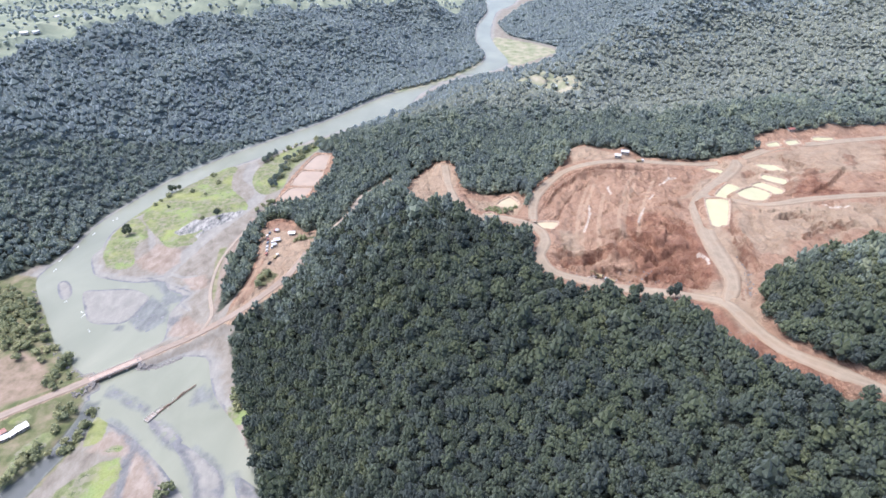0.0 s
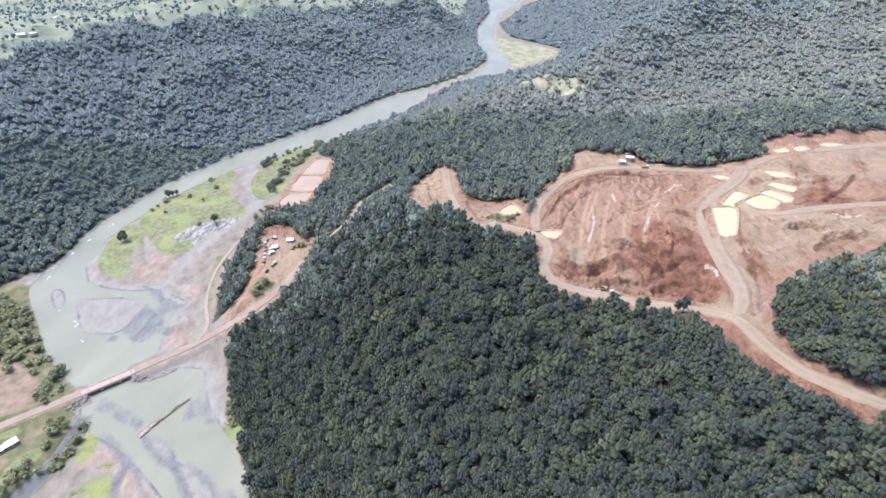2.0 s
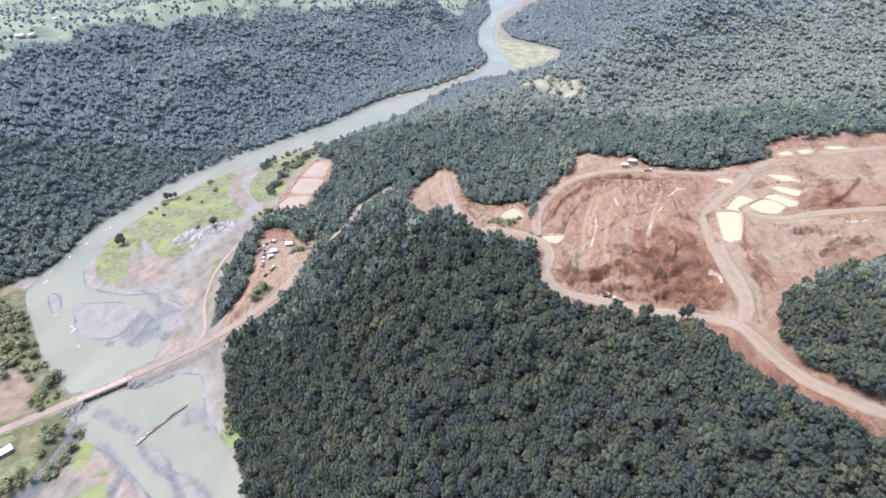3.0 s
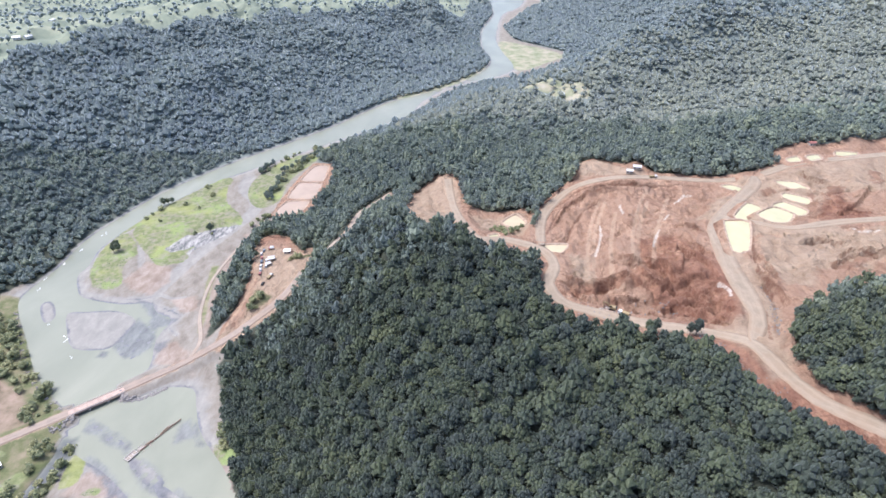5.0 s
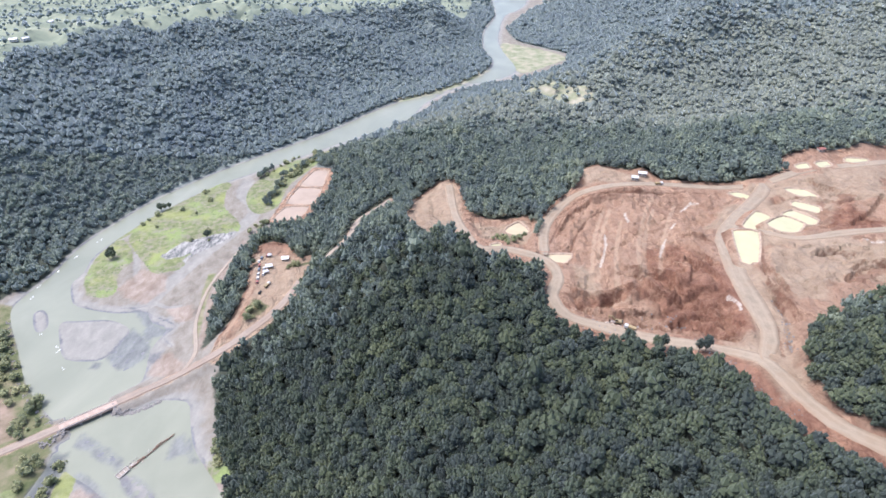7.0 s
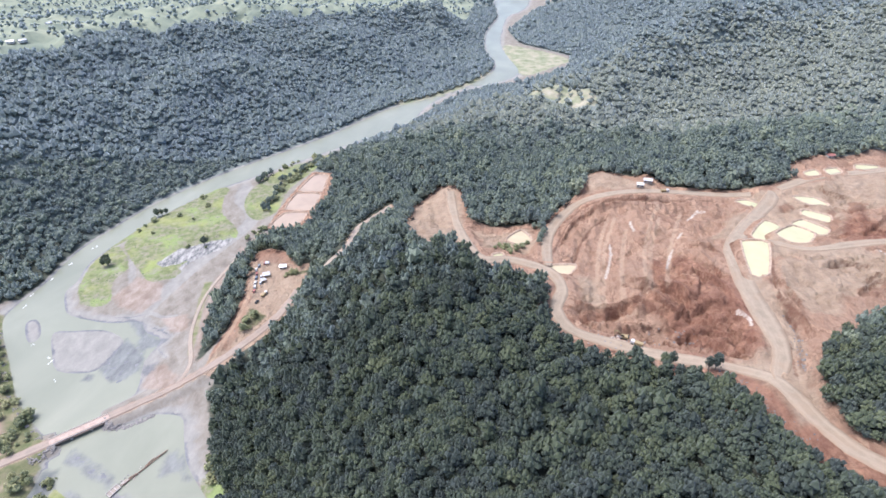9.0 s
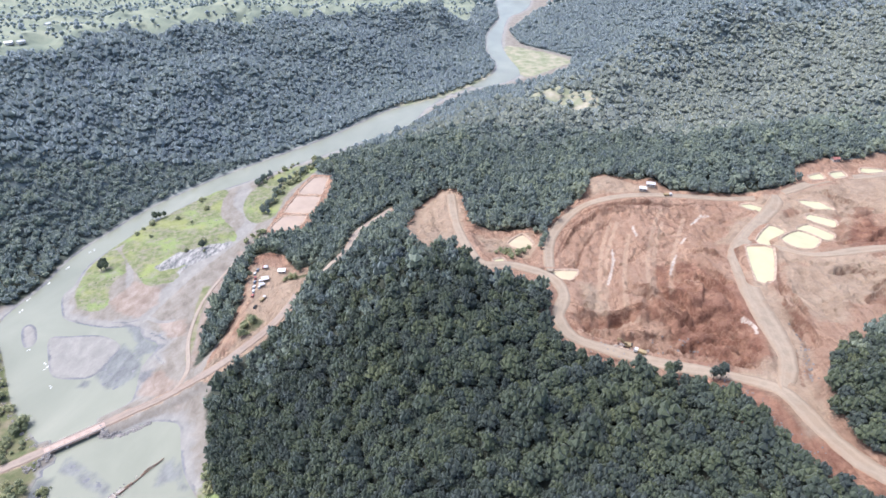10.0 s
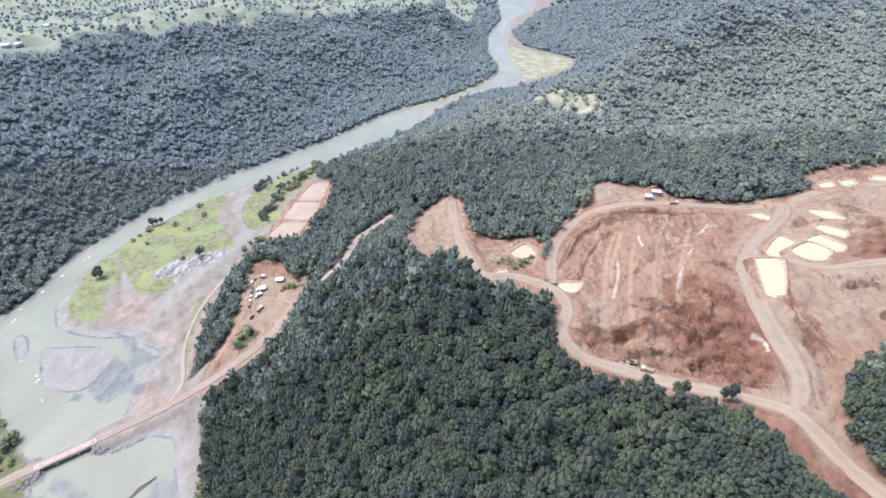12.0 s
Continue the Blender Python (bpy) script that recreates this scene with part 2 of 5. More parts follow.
def make_ground():
    m = Mat("earth")
    big, mid, fine = m.noise(60, 4), m.noise(9, 6, 0.6), m.noise(1.3, 5, 0.7)
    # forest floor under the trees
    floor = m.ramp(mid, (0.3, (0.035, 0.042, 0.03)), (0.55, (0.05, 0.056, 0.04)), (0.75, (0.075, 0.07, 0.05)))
    # beyond 640 m the floor is paled: haze put into the ground colour
    floor = m.mix(m.zone("far_haze", 60, 40, 60), floor, m.ramp(mid, (0.3, (0.13, 0.155, 0.14)), (0.7, (0.18, 0.2, 0.175))))
    # open scrub land far off
    scrub = m.ramp(m.noise(45, 6, 0.65), (0.33, (0.12, 0.145, 0.11)), (0.46, (0.17, 0.195, 0.14)), (0.58, (0.215, 0.235, 0.165)), (0.68, (0.25, 0.26, 0.18)), (0.78, (0.31, 0.295, 0.23)))
    col = m.mix(m.zone("scrub", 12, 60, 40), floor, scrub)
    # river flats: gravel and sand, wet and slaty where they are low
    streak = m.noise(7, 8, 0.68, m.place(1.0, 0.6, 1.0, -35), 0.3)
    sand = m.ramp(streak, (0.3, (0.136, 0.116, 0.093)), (0.43, (0.175, 0.154, 0.125)), (0.55, (0.206, 0.186, 0.154)), (0.7, (0.25, 0.226, 0.188)))
    sand = m.mix(m.step(m.noise(26, 4), 0.62, 0.8), sand, m.ramp(mid, (0.3, (0.21, 0.17, 0.136)), (0.7, (0.29, 0.242, 0.2))))
    n, out = m.node("ShaderNodeSeparateXYZ", i0=m.place())
    height = m.math("ADD", n.outputs[2], m.math("MULTIPLY", m.math("SUBTRACT", m.noise(5, 5, 0.6), 0.5), 0.5))
    silt = m.ramp(streak, (0.32, (0.186, 0.178, 0.158)), (0.5, (0.221, 0.211, 0.186)), (0.65, (0.253, 0.241, 0.212)))
    flats = m.mix(m.step(height, 0.45, 1.0), silt, sand)
    wet = m.ramp(mid, (0.3, (0.095, 0.097, 0.103)), (0.7, (0.175, 0.175, 0.178)))
    flats = m.mix(m.math("MULTIPLY", m.step(height, 0.26, 0.1), m.step(m.noise(26, 3), 0.4, 0.58)), flats, wet)
    olive = m.ramp(m.noise(11, 6, 0.65), (0.36, (0.075, 0.09, 0.038)), (0.48, (0.118, 0.122, 0.06)), (0.6, (0.165, 0.148, 0.09)), (0.74, (0.22, 0.18, 0.125)))
    olive = m.mix(m.zone("field", 3, 12, 8), olive, m.ramp(m.noise(8, 6, 0.65), (0.35, (0.14, 0.115, 0.075)), (0.5, (0.2, 0.155, 0.11)), (0.65, (0.25, 0.19, 0.145))))
    flats = m.mix(m.zone("bank", 2, 10, 8), flats, olive)
    flats = m.mix(m.math("MULTIPLY", m.zone("brown", 2.0, 9, 7), 0.72), flats, m.ramp(streak, (0.32, (0.18, 0.132, 0.1)), (0.5, (0.24, 0.185, 0.145)), (0.66, (0.3, 0.245, 0.2))))
    flats = m.mix(m.math("MULTIPLY", m.zone("smear", 2.0, 9, 8), 0.9), flats, m.ramp(streak, (0.35, (0.096, 0.098, 0.102)), (0.65, (0.172, 0.172, 0.17))))
    flats = m.mix(m.zone("verge", 0.8, 5, 4), flats, m.ramp(mid, (0.35, (0.12, 0.135, 0.06)), (0.6, (0.22, 0.2, 0.13))))
    col = m.mix(m.zone("valley", 1.5, 7, 6), col, flats)
    col = m.mix(m.zone("creek", 1.0, 4, 4), col, m.ramp(mid, (0.35, (0.06, 0.062, 0.064)), (0.65, (0.11, 0.11, 0.108))))
    # grass
    lawn = m.ramp(m.noise(4.5, 6, 0.65), (0.3, (0.09, 0.105, 0.05)), (0.44, (0.135, 0.15, 0.07)), (0.58, (0.18, 0.188, 0.098)), (0.72, (0.245, 0.228, 0.155)))
    lawn = m.mix(m.step(m.noise(30, 3), 0.5, 0.66), lawn, m.ramp(fine, (0.3, (0.155, 0.2, 0.07)), (0.7, (0.21, 0.25, 0.105))))
    bare = m.math("MULTIPLY", m.step(m.noise(9, 8, 0.75), 0.5, 0.57), 0.8)
    lawn = m.mix(bare, lawn, m.mix(0.75, lawn, sand))
    lawn = m.mix(m.math("MULTIPLY", m.step(m.noise(2.6, 4, 0.6), 0.6, 0.66), m.step(m.noise(22, 3), 0.42, 0.55)), lawn, (0.06, 0.075, 0.04))
    lawn = m.mix(m.math("MULTIPLY", m.step(m.noise(34, 4), 0.5, 0.66), 0.55), lawn, m.ramp(fine, (0.3, (0.2, 0.225, 0.07)), (0.7, (0.27, 0.28, 0.1))))
    stones = m.ramp(m.noise(3.4, 7, 0.7, m.place(1.0, 0.45, 1.0, -55)), (0.36, (0.09, 0.095, 0.095)), (0.47, (0.185, 0.18, 0.165)), (0.56, (0.29, 0.278, 0.255)), (0.7, (0.345, 0.33, 0.3)))
    lawn = m.mix(m.zone("stony", 1.0, 10, 6), lawn, stones)
    col = m.mix(m.zone("grass", 0.8, 5, 5), col, lawn)
    meadow = m.ramp(m.noise(16, 5, 0.6), (0.3, (0.14, 0.165, 0.09)), (0.45, (0.2, 0.21, 0.13)), (0.58, (0.275, 0.255, 0.18)), (0.75, (0.32, 0.3, 0.245)))
    col = m.mix(m.zone("meadow", 2, 14, 12), col, meadow)
    # stripped laterite of the mine
    band = m.noise(9, 7, 0.6, m.place(1.0, 0.3, 1.0, 12), 0.6)
    clod = m.noise(7, 8, 0.68, m.place(1.0, 0.55, 1.0, 25), 0.35)
    patch = m.noise(24, 8, 0.62, m.place(1.0, 0.7, 1.0, 20), 0.5)
    soil = m.ramp(patch, (0.3, (0.208, 0.108, 0.066)), (0.42, (0.274, 0.154, 0.0969)), (0.52, (0.305, 0.181, 0.118)), (0.62, (0.332, 0.208, 0.139)), (0.74, (0.315, 0.211, 0.145)))
    soil = m.mix(0.4, soil, m.ramp(band, (0.3, (0.208, 0.104, 0.0641)), (0.5, (0.32, 0.195, 0.125)), (0.7, (0.42, 0.283, 0.192))))
    soil = m.mix(0.3, soil, m.ramp(m.noise(15, 6, 0.65), (0.35, (0.26, 0.19, 0.135)), (0.65, (0.4, 0.305, 0.22))))
    rill = m.noise(2.6, 5, 0.6, m.place(1.0, 0.1, 1.0, 9), 0.3)
    soil = m.mix(m.math("MULTIPLY", m.step(rill, 0.54, 0.62), 0.3), soil, (0.215, 0.11, 0.07))
    soil = m.mix(m.math("MULTIPLY", m.step(clod, 0.54, 0.6), 0.35), soil, (0.181, 0.0896, 0.054))
    red = m.ramp(clod, (0.3, (0.415, 0.228, 0.141)), (0.45, (0.268, 0.138, 0.085)), (0.56, (0.181, 0.0836, 0.0519)), (0.7, (0.114, 0.0514, 0.034)))
    soil = m.mix(m.math("MULTIPLY", m.zone("dark", 3.5, 18, 10), 0.75), soil, red)
    # scars and small benches: shade of cut faces, light on lips put into colour
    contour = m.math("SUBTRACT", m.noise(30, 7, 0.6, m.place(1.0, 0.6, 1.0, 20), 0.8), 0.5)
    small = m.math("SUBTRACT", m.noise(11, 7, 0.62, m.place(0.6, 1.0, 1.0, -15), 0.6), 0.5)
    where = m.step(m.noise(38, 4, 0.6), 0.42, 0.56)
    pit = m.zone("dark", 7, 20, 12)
    lip_light = m.math("MULTIPLY", m.step(contour, 0.008, 0.02), m.step(contour, 0.06, 0.03))
    lip_light = m.math("MAXIMUM", lip_light, m.math("MULTIPLY", m.math("MULTIPLY", m.step(small, 0.01, 0.025), m.step(small, 0.08, 0.05)), pit))
    face_shade = m.step(m.math("ABSOLUTE", m.math("ADD", contour, 0.006)), 0.02, 0.006)
    face_shade = m.math("MAXIMUM", m.math("MULTIPLY", face_shade, where), m.math("MULTIPLY", m.step(m.math("ABSOLUTE", m.math("ADD", small, 0.01)), 0.034, 0.012), pit))
    soil = m.mix(m.math("MULTIPLY", m.math("MULTIPLY", lip_light, where), 0.5), soil, (0.427, 0.283, 0.185))
    soil = m.mix(m.math("MULTIPLY", face_shade, 0.42), soil, (0.134, 0.0633, 0.039))
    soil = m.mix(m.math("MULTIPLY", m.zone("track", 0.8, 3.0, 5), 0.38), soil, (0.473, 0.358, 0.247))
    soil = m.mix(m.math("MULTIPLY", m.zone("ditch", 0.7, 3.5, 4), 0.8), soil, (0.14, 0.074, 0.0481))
    dust = m.ramp(mid, (0.3, (0.276, 0.207, 0.140)), (0.5, (0.344, 0.265, 0.184)), (0.7, (0.402, 0.322, 0.230)))
    soil = m.mix(m.math("MULTIPLY", m.zone("dust", 3.5, 15, 10), 0.72), soil, dust)
    soil = m.mix(m.math("MULTIPLY", m.zone("red", 2, 8, 6), 0.55), soil, m.ramp(clod, (0.35, (0.3, 0.165, 0.11)), (0.62, (0.19, 0.095, 0.062))))
    soil = m.mix(m.math("MULTIPLY", m.zone("pile", 1.5, 12, 6), 0.6), soil, m.ramp(clod, (0.32, (0.278, 0.145, 0.0921)), (0.5, (0.196, 0.0951, 0.0601)), (0.65, (0.129, 0.0601, 0.0407))))
    soil = m.mix(m.zone("thicket", 1, 6, 4), soil, m.ramp(mid, (0.35, (0.09, 0.1, 0.05)), (0.65, (0.249, 0.212, 0.118))))
    # cut lines: redder soil, with the shade of their faces put in too
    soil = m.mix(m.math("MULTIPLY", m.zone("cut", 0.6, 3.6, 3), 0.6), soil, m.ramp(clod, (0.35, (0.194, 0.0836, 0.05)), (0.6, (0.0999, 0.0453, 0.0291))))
    pale = m.ramp(fine, (0.35, (0.42, 0.345, 0.27)), (0.65, (0.56, 0.5, 0.42)))
    soil = m.mix(m.math("MULTIPLY", m.zone("pale", 0.5, 3.0, 4), 0.9), soil, pale)
    earthy = m.zone("soil", 1.0, 7, 6)
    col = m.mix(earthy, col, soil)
    col = m.mix(m.math("MULTIPLY_ADD", earthy, 0.35, 0.22), col, m.ramp(m.math("MULTIPLY_ADD", m.noise(3.2, 6, 0.7), 0.5, m.math("MULTIPLY", fine, 0.5)), (0.3, (0.36, 0.36, 0.36)), (0.7, (0.64, 0.64, 0.64))), "OVERLAY")
    relief = m.math("ADD", m.math("MULTIPLY", clod, 2.6), m.math("MULTIPLY_ADD", fine, 0.6, m.math("MULTIPLY", mid, 0.9)))
    return m.done(col, 0.92, relief, m.math("MULTIPLY_ADD", earthy, 0.85, 0.15), 2.2, Specular_IOR_Level=0.2)


def make_water():
    m = Mat("silty water")
    drift = m.noise(45, 5, 0.55, m.place(1, 0.6, 1, -30), 0.5)
    col = m.ramp(drift, (0.3, (0.172, 0.181, 0.135)), (0.55, (0.206, 0.213, 0.16)), (0.75, (0.242, 0.245, 0.186)))
    col = m.mix(m.math("MULTIPLY", m.zone("smear", 2.4, 7, 8), 0.9), col, m.ramp(m.noise(7, 6, 0.65, m.place(1, 0.5, 1, -30)), (0.35, (0.1, 0.104, 0.102)), (0.65, (0.182, 0.186, 0.172))))
    col = m.mix(m.zone("creek", 3.5, 8, 8), col, (0.085, 0.092, 0.088))
    ripple = m.math("ADD", m.noise(1.6, 4, 0.6), m.math("MULTIPLY", m.noise(9, 3), 1.5))
    return m.done(col, 0.16, ripple, 0.12, 0.25, IOR=1.33)


def make_road(name, tone):
    """Packed dirt with two pale wheel bands, a darker crown and ragged darker edges."""
    m = Mat(name)
    a = m.math("ADD", m.math("ABSOLUTE", m.attr("across")), m.math("MULTIPLY", m.math("SUBTRACT", m.noise(6, 5, 0.65), 0.5), 0.4))
    patch, grit = m.noise(8, 5, 0.6), m.noise(0.9, 4, 0.7)
    base = m.ramp(m.math("MULTIPLY_ADD", grit, 0.35, m.math("MULTIPLY", patch, 0.65)), (0.3, tuple(c * 0.72 for c in tone)), (0.5, tone), (0.7, tuple(c * 1.22 for c in tone)))
    lane = m.math("MULTIPLY", m.step(a, 0.10, 0.17), m.step(a, 0.33, 0.25))
    ruts = m.noise(2.2, 4, 0.6, m.math("MULTIPLY_ADD", m.attr("across"), 9.0, m.math("MULTIPLY", m.noise(14, 3), 3.0)))
    base = m.mix(m.math("MULTIPLY", m.step(ruts, 0.5, 0.62), 0.45), base, tuple(c * 0.74 for c in tone))
    base = m.mix(m.math("MULTIPLY", m.step(m.noise(17, 5, 0.6), 0.5, 0.66), 0.5), base, (tone[0] * 0.92, tone[1] * 0.82, tone[2] * 0.75))
    col = m.mix(m.math("MULTIPLY", lane, 0.35), base, tuple(c * 1.25 for c in tone))
    col = m.mix(m.math("MULTIPLY", m.step(a, 0.28, 0.46), 0.6), col, (tone[0] * 0.95, tone[1] * 0.84, tone[2] * 0.78))
    return m.done(col, 0.93, grit, 0.4, 0.15)


def make_pond(name, tone):
    m = Mat(name)
    col = m.ramp(m.noise(12, 4, 0.5), (0.35, tuple(c * 0.88 for c in tone)), (0.65, tone))
    return m.done(col, 0.22, m.noise(1.2, 3), 0.06, 0.1, IOR=1.33)


def make_leaf(name, tones, sheen=0.1, spray=0.55, depth=0.12, thinness=0.3):
    m = Mat(name)
    info = m.t.nodes.new("ShaderNodeObjectInfo")
    tint = m.math("FRACT", m.math("ADD", m.attr("tint"), info.outputs["Random"]))
    grove = m.noise(70, 3, 0.5)
    f = m.math("ADD", m.math("MULTIPLY", tint, 0.62), m.math("MULTIPLY_ADD", grove, 0.7, -0.16))
    col = m.ramp(f, *[(0.05 + 0.9 * i / (len(tones) - 1), c) for i, c in enumerate(tones)])
    speck = m.noise(spray, 4, 0.75)
    col = m.mix(0.5, col, m.ramp(speck, (0.3, (0.5 - depth,) * 3), (0.7, (0.5 + depth,) * 3)), "OVERLAY")
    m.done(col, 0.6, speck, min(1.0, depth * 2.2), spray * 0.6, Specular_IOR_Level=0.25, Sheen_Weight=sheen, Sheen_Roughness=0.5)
    # bluish sheen; strong on far leaves, where it stands in for haze
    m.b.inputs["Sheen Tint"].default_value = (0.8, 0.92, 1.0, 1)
    thin, through_leaf = m.node("ShaderNodeBsdfTranslucent", Color=m.mix(0.3, col, (0.12, 0.15, 0.05)))
    both = m.t.nodes.new("ShaderNodeMixShader")
    both.inputs[0].default_value = thinness
    m.t.links.new(m.b.outputs[0], both.inputs[1]), m.t.links.new(through_leaf, both.inputs[2])
    m.t.links.new(both.outputs[0], m.t.nodes["Material Output"].inputs[0])
    return m.m


EARTH, WATER = make_ground(), make_water()
LEAF = make_leaf("broad leaves", [(0.053, 0.065, 0.059), (0.064, 0.08, 0.061), (0.079, 0.099, 0.062), (0.105, 0.126, 0.067), (0.15, 0.165, 0.076)], 0.25, 0.9, 0.38, 0.34)
# valley leaves: broad leaves paled, a lighter haze put into the tones
LEAF_MID_HAZE = make_leaf("valley leaves with haze", [(0.087, 0.109, 0.103), (0.11, 0.137, 0.112), (0.138, 0.168, 0.124), (0.176, 0.208, 0.14), (0.234, 0.257, 0.154)], 0.4, 1.3, 0.24, 0.25)
# mountain and riverside leaves: distance haze put in as pale grey-blue tones
LEAF_FAR_HAZE = make_leaf("mountain leaves with haze", [(0.149, 0.18, 0.192), (0.17, 0.205, 0.202), (0.191, 0.23, 0.213), (0.216, 0.253, 0.222), (0.251, 0.285, 0.226)], 1.0, 1.2, 0.1, 0.38)
LEAF_WEST_HAZE = make_leaf("riverside leaves with haze", [(0.147, 0.174, 0.165), (0.168, 0.2, 0.173), (0.192, 0.226, 0.178), (0.222, 0.255, 0.184), (0.268, 0.297, 0.19)], 0.8, 1.2, 0.12, 0.38)
# lit copy of the far leaves: sun and haze put into the tones
LEAF_EAST_LIT = make_leaf("sunlit hillside leaves", [(0.157, 0.174, 0.146), (0.19, 0.209, 0.165), (0.228, 0.246, 0.184), (0.268, 0.284, 0.203), (0.319, 0.324, 0.22)], 1.0, 1.2, 0.12, 0.38)
SHRUB = make_leaf("shrub leaves", [(0.165, 0.182, 0.094), (0.215, 0.232, 0.11), (0.265, 0.268, 0.125), (0.31, 0.295, 0.145)], 0.3)
BARK = plain("bark", (0.13, 0.10, 0.075), 0.9, 0.4, 0.5)
DIRT, DUST = make_road("road dirt", (0.236, 0.187, 0.132)), make_road("valley road gravel", (0.24, 0.192, 0.15))
SANDY = make_road("sandy track", (0.265, 0.22, 0.172))
GRAVEL = plain("bridge gravel", (0.36, 0.27, 0.22), 0.92, 0.2, 2.0)
BERM = plain("berm earth", (0.31, 0.23, 0.165), 0.95, 0.35, 3.0)
CREAM = make_pond("cream slurry water", (0.40, 0.383, 0.228))
TAN = make_pond("tan slurry water", (0.325, 0.25, 0.182))
OCHRE = make_pond("ochre slurry water", (0.41, 0.345, 0.22))
CONCRETE = plain("concrete", (0.38, 0.35, 0.32), 0.9, 0.2, 1.0)
RUST = plain("rusty steel", (0.20, 0.12, 0.085), 0.75, 0.4, 0.5, 0.4)
TIMBER = plain("grey timber", (0.26, 0.22, 0.18), 0.85, 0.35, 0.4)
PLANK = plain("bleached planks and silt", (0.34, 0.31, 0.27), 0.9, 0.3, 0.7)
STONE = plain("rubble stone", (0.19, 0.175, 0.16), 0.92, 0.35, 0.8)
WHITE = plain("white sheeting", (0.52, 0.52, 0.51), 0.6, 0.1, 1.2)
TIN = plain("pale roof tin", (0.56, 0.56, 0.55), 0.45, 0.15, 1.0, 0.3)
REDTIN = plain("red roof tin", (0.26, 0.11, 0.085), 0.5, 0.25, 1.0)
BLUE = plain("dusty blue paint", (0.15, 0.18, 0.22), 0.4, 0.15, 0.8)
YELLOW = plain("dusty yellow paint", (0.27, 0.205, 0.1), 0.5, 0.2, 0.8)
RED = plain("dusty red paint", (0.30, 0.10, 0.08), 0.4, 0.2, 0.8)
BLACK = plain("black rubber", (0.02, 0.02, 0.02), 0.8, 0.3, 0.3)
GLASS = plain("dark window glass", (0.02, 0.025, 0.03), 0.08, 0.1, 0.5)
WALL = plain("weathered board wall", (0.36, 0.33, 0.29), 0.85, 0.25, 0.8)


# ---- plan arithmetic ----
def inside(poly, x, y):
    hit = np.zeros(np.shape(x), bool)
    for (xi, yi), (xj, yj) in zip(poly, poly[-1:] + poly[:-1]):
        if yi != yj:
            hit ^= ((yi > y) != (yj > y)) & (x < (xj - xi) * (y - yi) / (yj - yi) + xi)
    return hit


def to_line(line, x, y, closed=False):
    best = np.full(np.shape(x), 1e9)
    for (ax, ay), (bx, by) in zip(line, line[1:] + line[:1] if closed else line[1:]):
        ux, uy = bx - ax, by - ay
        s = np.clip(((x - ax) * ux + (y - ay) * uy) / (ux * ux + uy * uy + 1e-9), 0, 1)
        best = np.minimum(best, np.hypot(x - ax - s * ux, y - ay - s * uy))
    return best


def beside_line(line, x, y):
    """Metres to a line, and 1 on its left or -1 on its right."""
    best, side = np.full(np.shape(x), 1e9), np.ones(np.shape(x))
    near = (x > min(p[0] for p in line) - 12) & (x < max(p[0] for p in line) + 12) & (y > min(p[1] for p in line) - 12) & (y < max(p[1] for p in line) + 12)
    for (ax, ay), (bx, by) in zip(line, line[1:]):
        ux, uy, px, py = bx - ax, by - ay, x[near] - ax, y[near] - ay
        s = np.clip((px * ux + py * uy) / (ux * ux + uy * uy + 1e-9), 0, 1)
        d = np.hypot(px - s * ux, py - s * uy)
        closer = d < best[near]
        side[near] = np.where(closer, np.sign(ux * py - uy * px), side[near])
        best[near] = np.minimum(best[near], d)
    return best, side


def signed(poly, x, y):
    """Metres to the outline, negative inside; far outside only roughly."""
    xs, ys = [p[0] for p in poly], [p[1] for p in poly]
    d = np.maximum(np.maximum(min(xs) - x, x - max(xs)), np.maximum(min(ys) - y, y - max(ys)))
    d = np.maximum(d, 0) + 60.0
    near = d < 140
    d[near] = np.where(inside(poly, x[near], y[near]), -1, 1) * to_line(poly, x[near], y[near], True)
    return d


def smooth(a, lo, hi):
    s = np.clip((a - lo) / (hi - lo), 0, 1)
    return s * s * (3 - 2 * s)


def rounded(line, closed=False, steps=4):
    """A Catmull-Rom curve through the corners of a line."""
    n, out = len(line), []
    for i in range(n if closed else n - 1):
        if closed:
            p = [np.array(line[(i + k) % n], float) for k in (-1, 0, 1, 2)]
        else:
            p = [np.array(line[min(max(i + k, 0), n - 1)], float) for k in (-1, 0, 1, 2)]
        for s in np.arange(steps) / steps:
            q = 0.5 * (2 * p[1] + (p[2] - p[0]) * s + (2 * p[0] - 5 * p[1] + 4 * p[2] - p[3]) * s * s + (3 * p[1] - p[0] - 3 * p[2] + p[3]) * s ** 3)
            out.append((float(q[0]), float(q[1])))
    if not closed:
        out.append(tuple(map(float, line[-1])))
    return out


def wave(x, y, size, seed=0, octaves=3):
    """Smooth uneven relief between about -1 and 1."""
    r = np.random.default_rng(seed)
    z, amp, tot = 0 * x, 1.0, 0.0
    for o in range(octaves):
        for _ in range(5):
            a, ph, k = r.uniform(0, 2 * np.pi), r.uniform(0, 6.3), r.uniform(0.7, 1.4) * 2 * np.pi / size
            z = z + amp * np.sin((x * np.cos(a) + y * np.sin(a)) * k + ph + 0.8 * np.sin((x * np.sin(a) - y * np.cos(a)) * k * 0.6 + ph))
        tot, amp, size = tot + amp * 2.2, amp * 0.5, size * 0.47
    return z / tot


RIVER = rounded(RIVER, True, 3)
BARS = [(rounded(b, True, 3), h) for b, h in ((MID_BAR, 0.4), (SMALL_BAR, 0.35), (SHOAL, -0.04), (MUD_A, 0.16), (MUD_B, 0.3), (SHOAL_B, 0.02), (SHOAL_C, -0.03))]
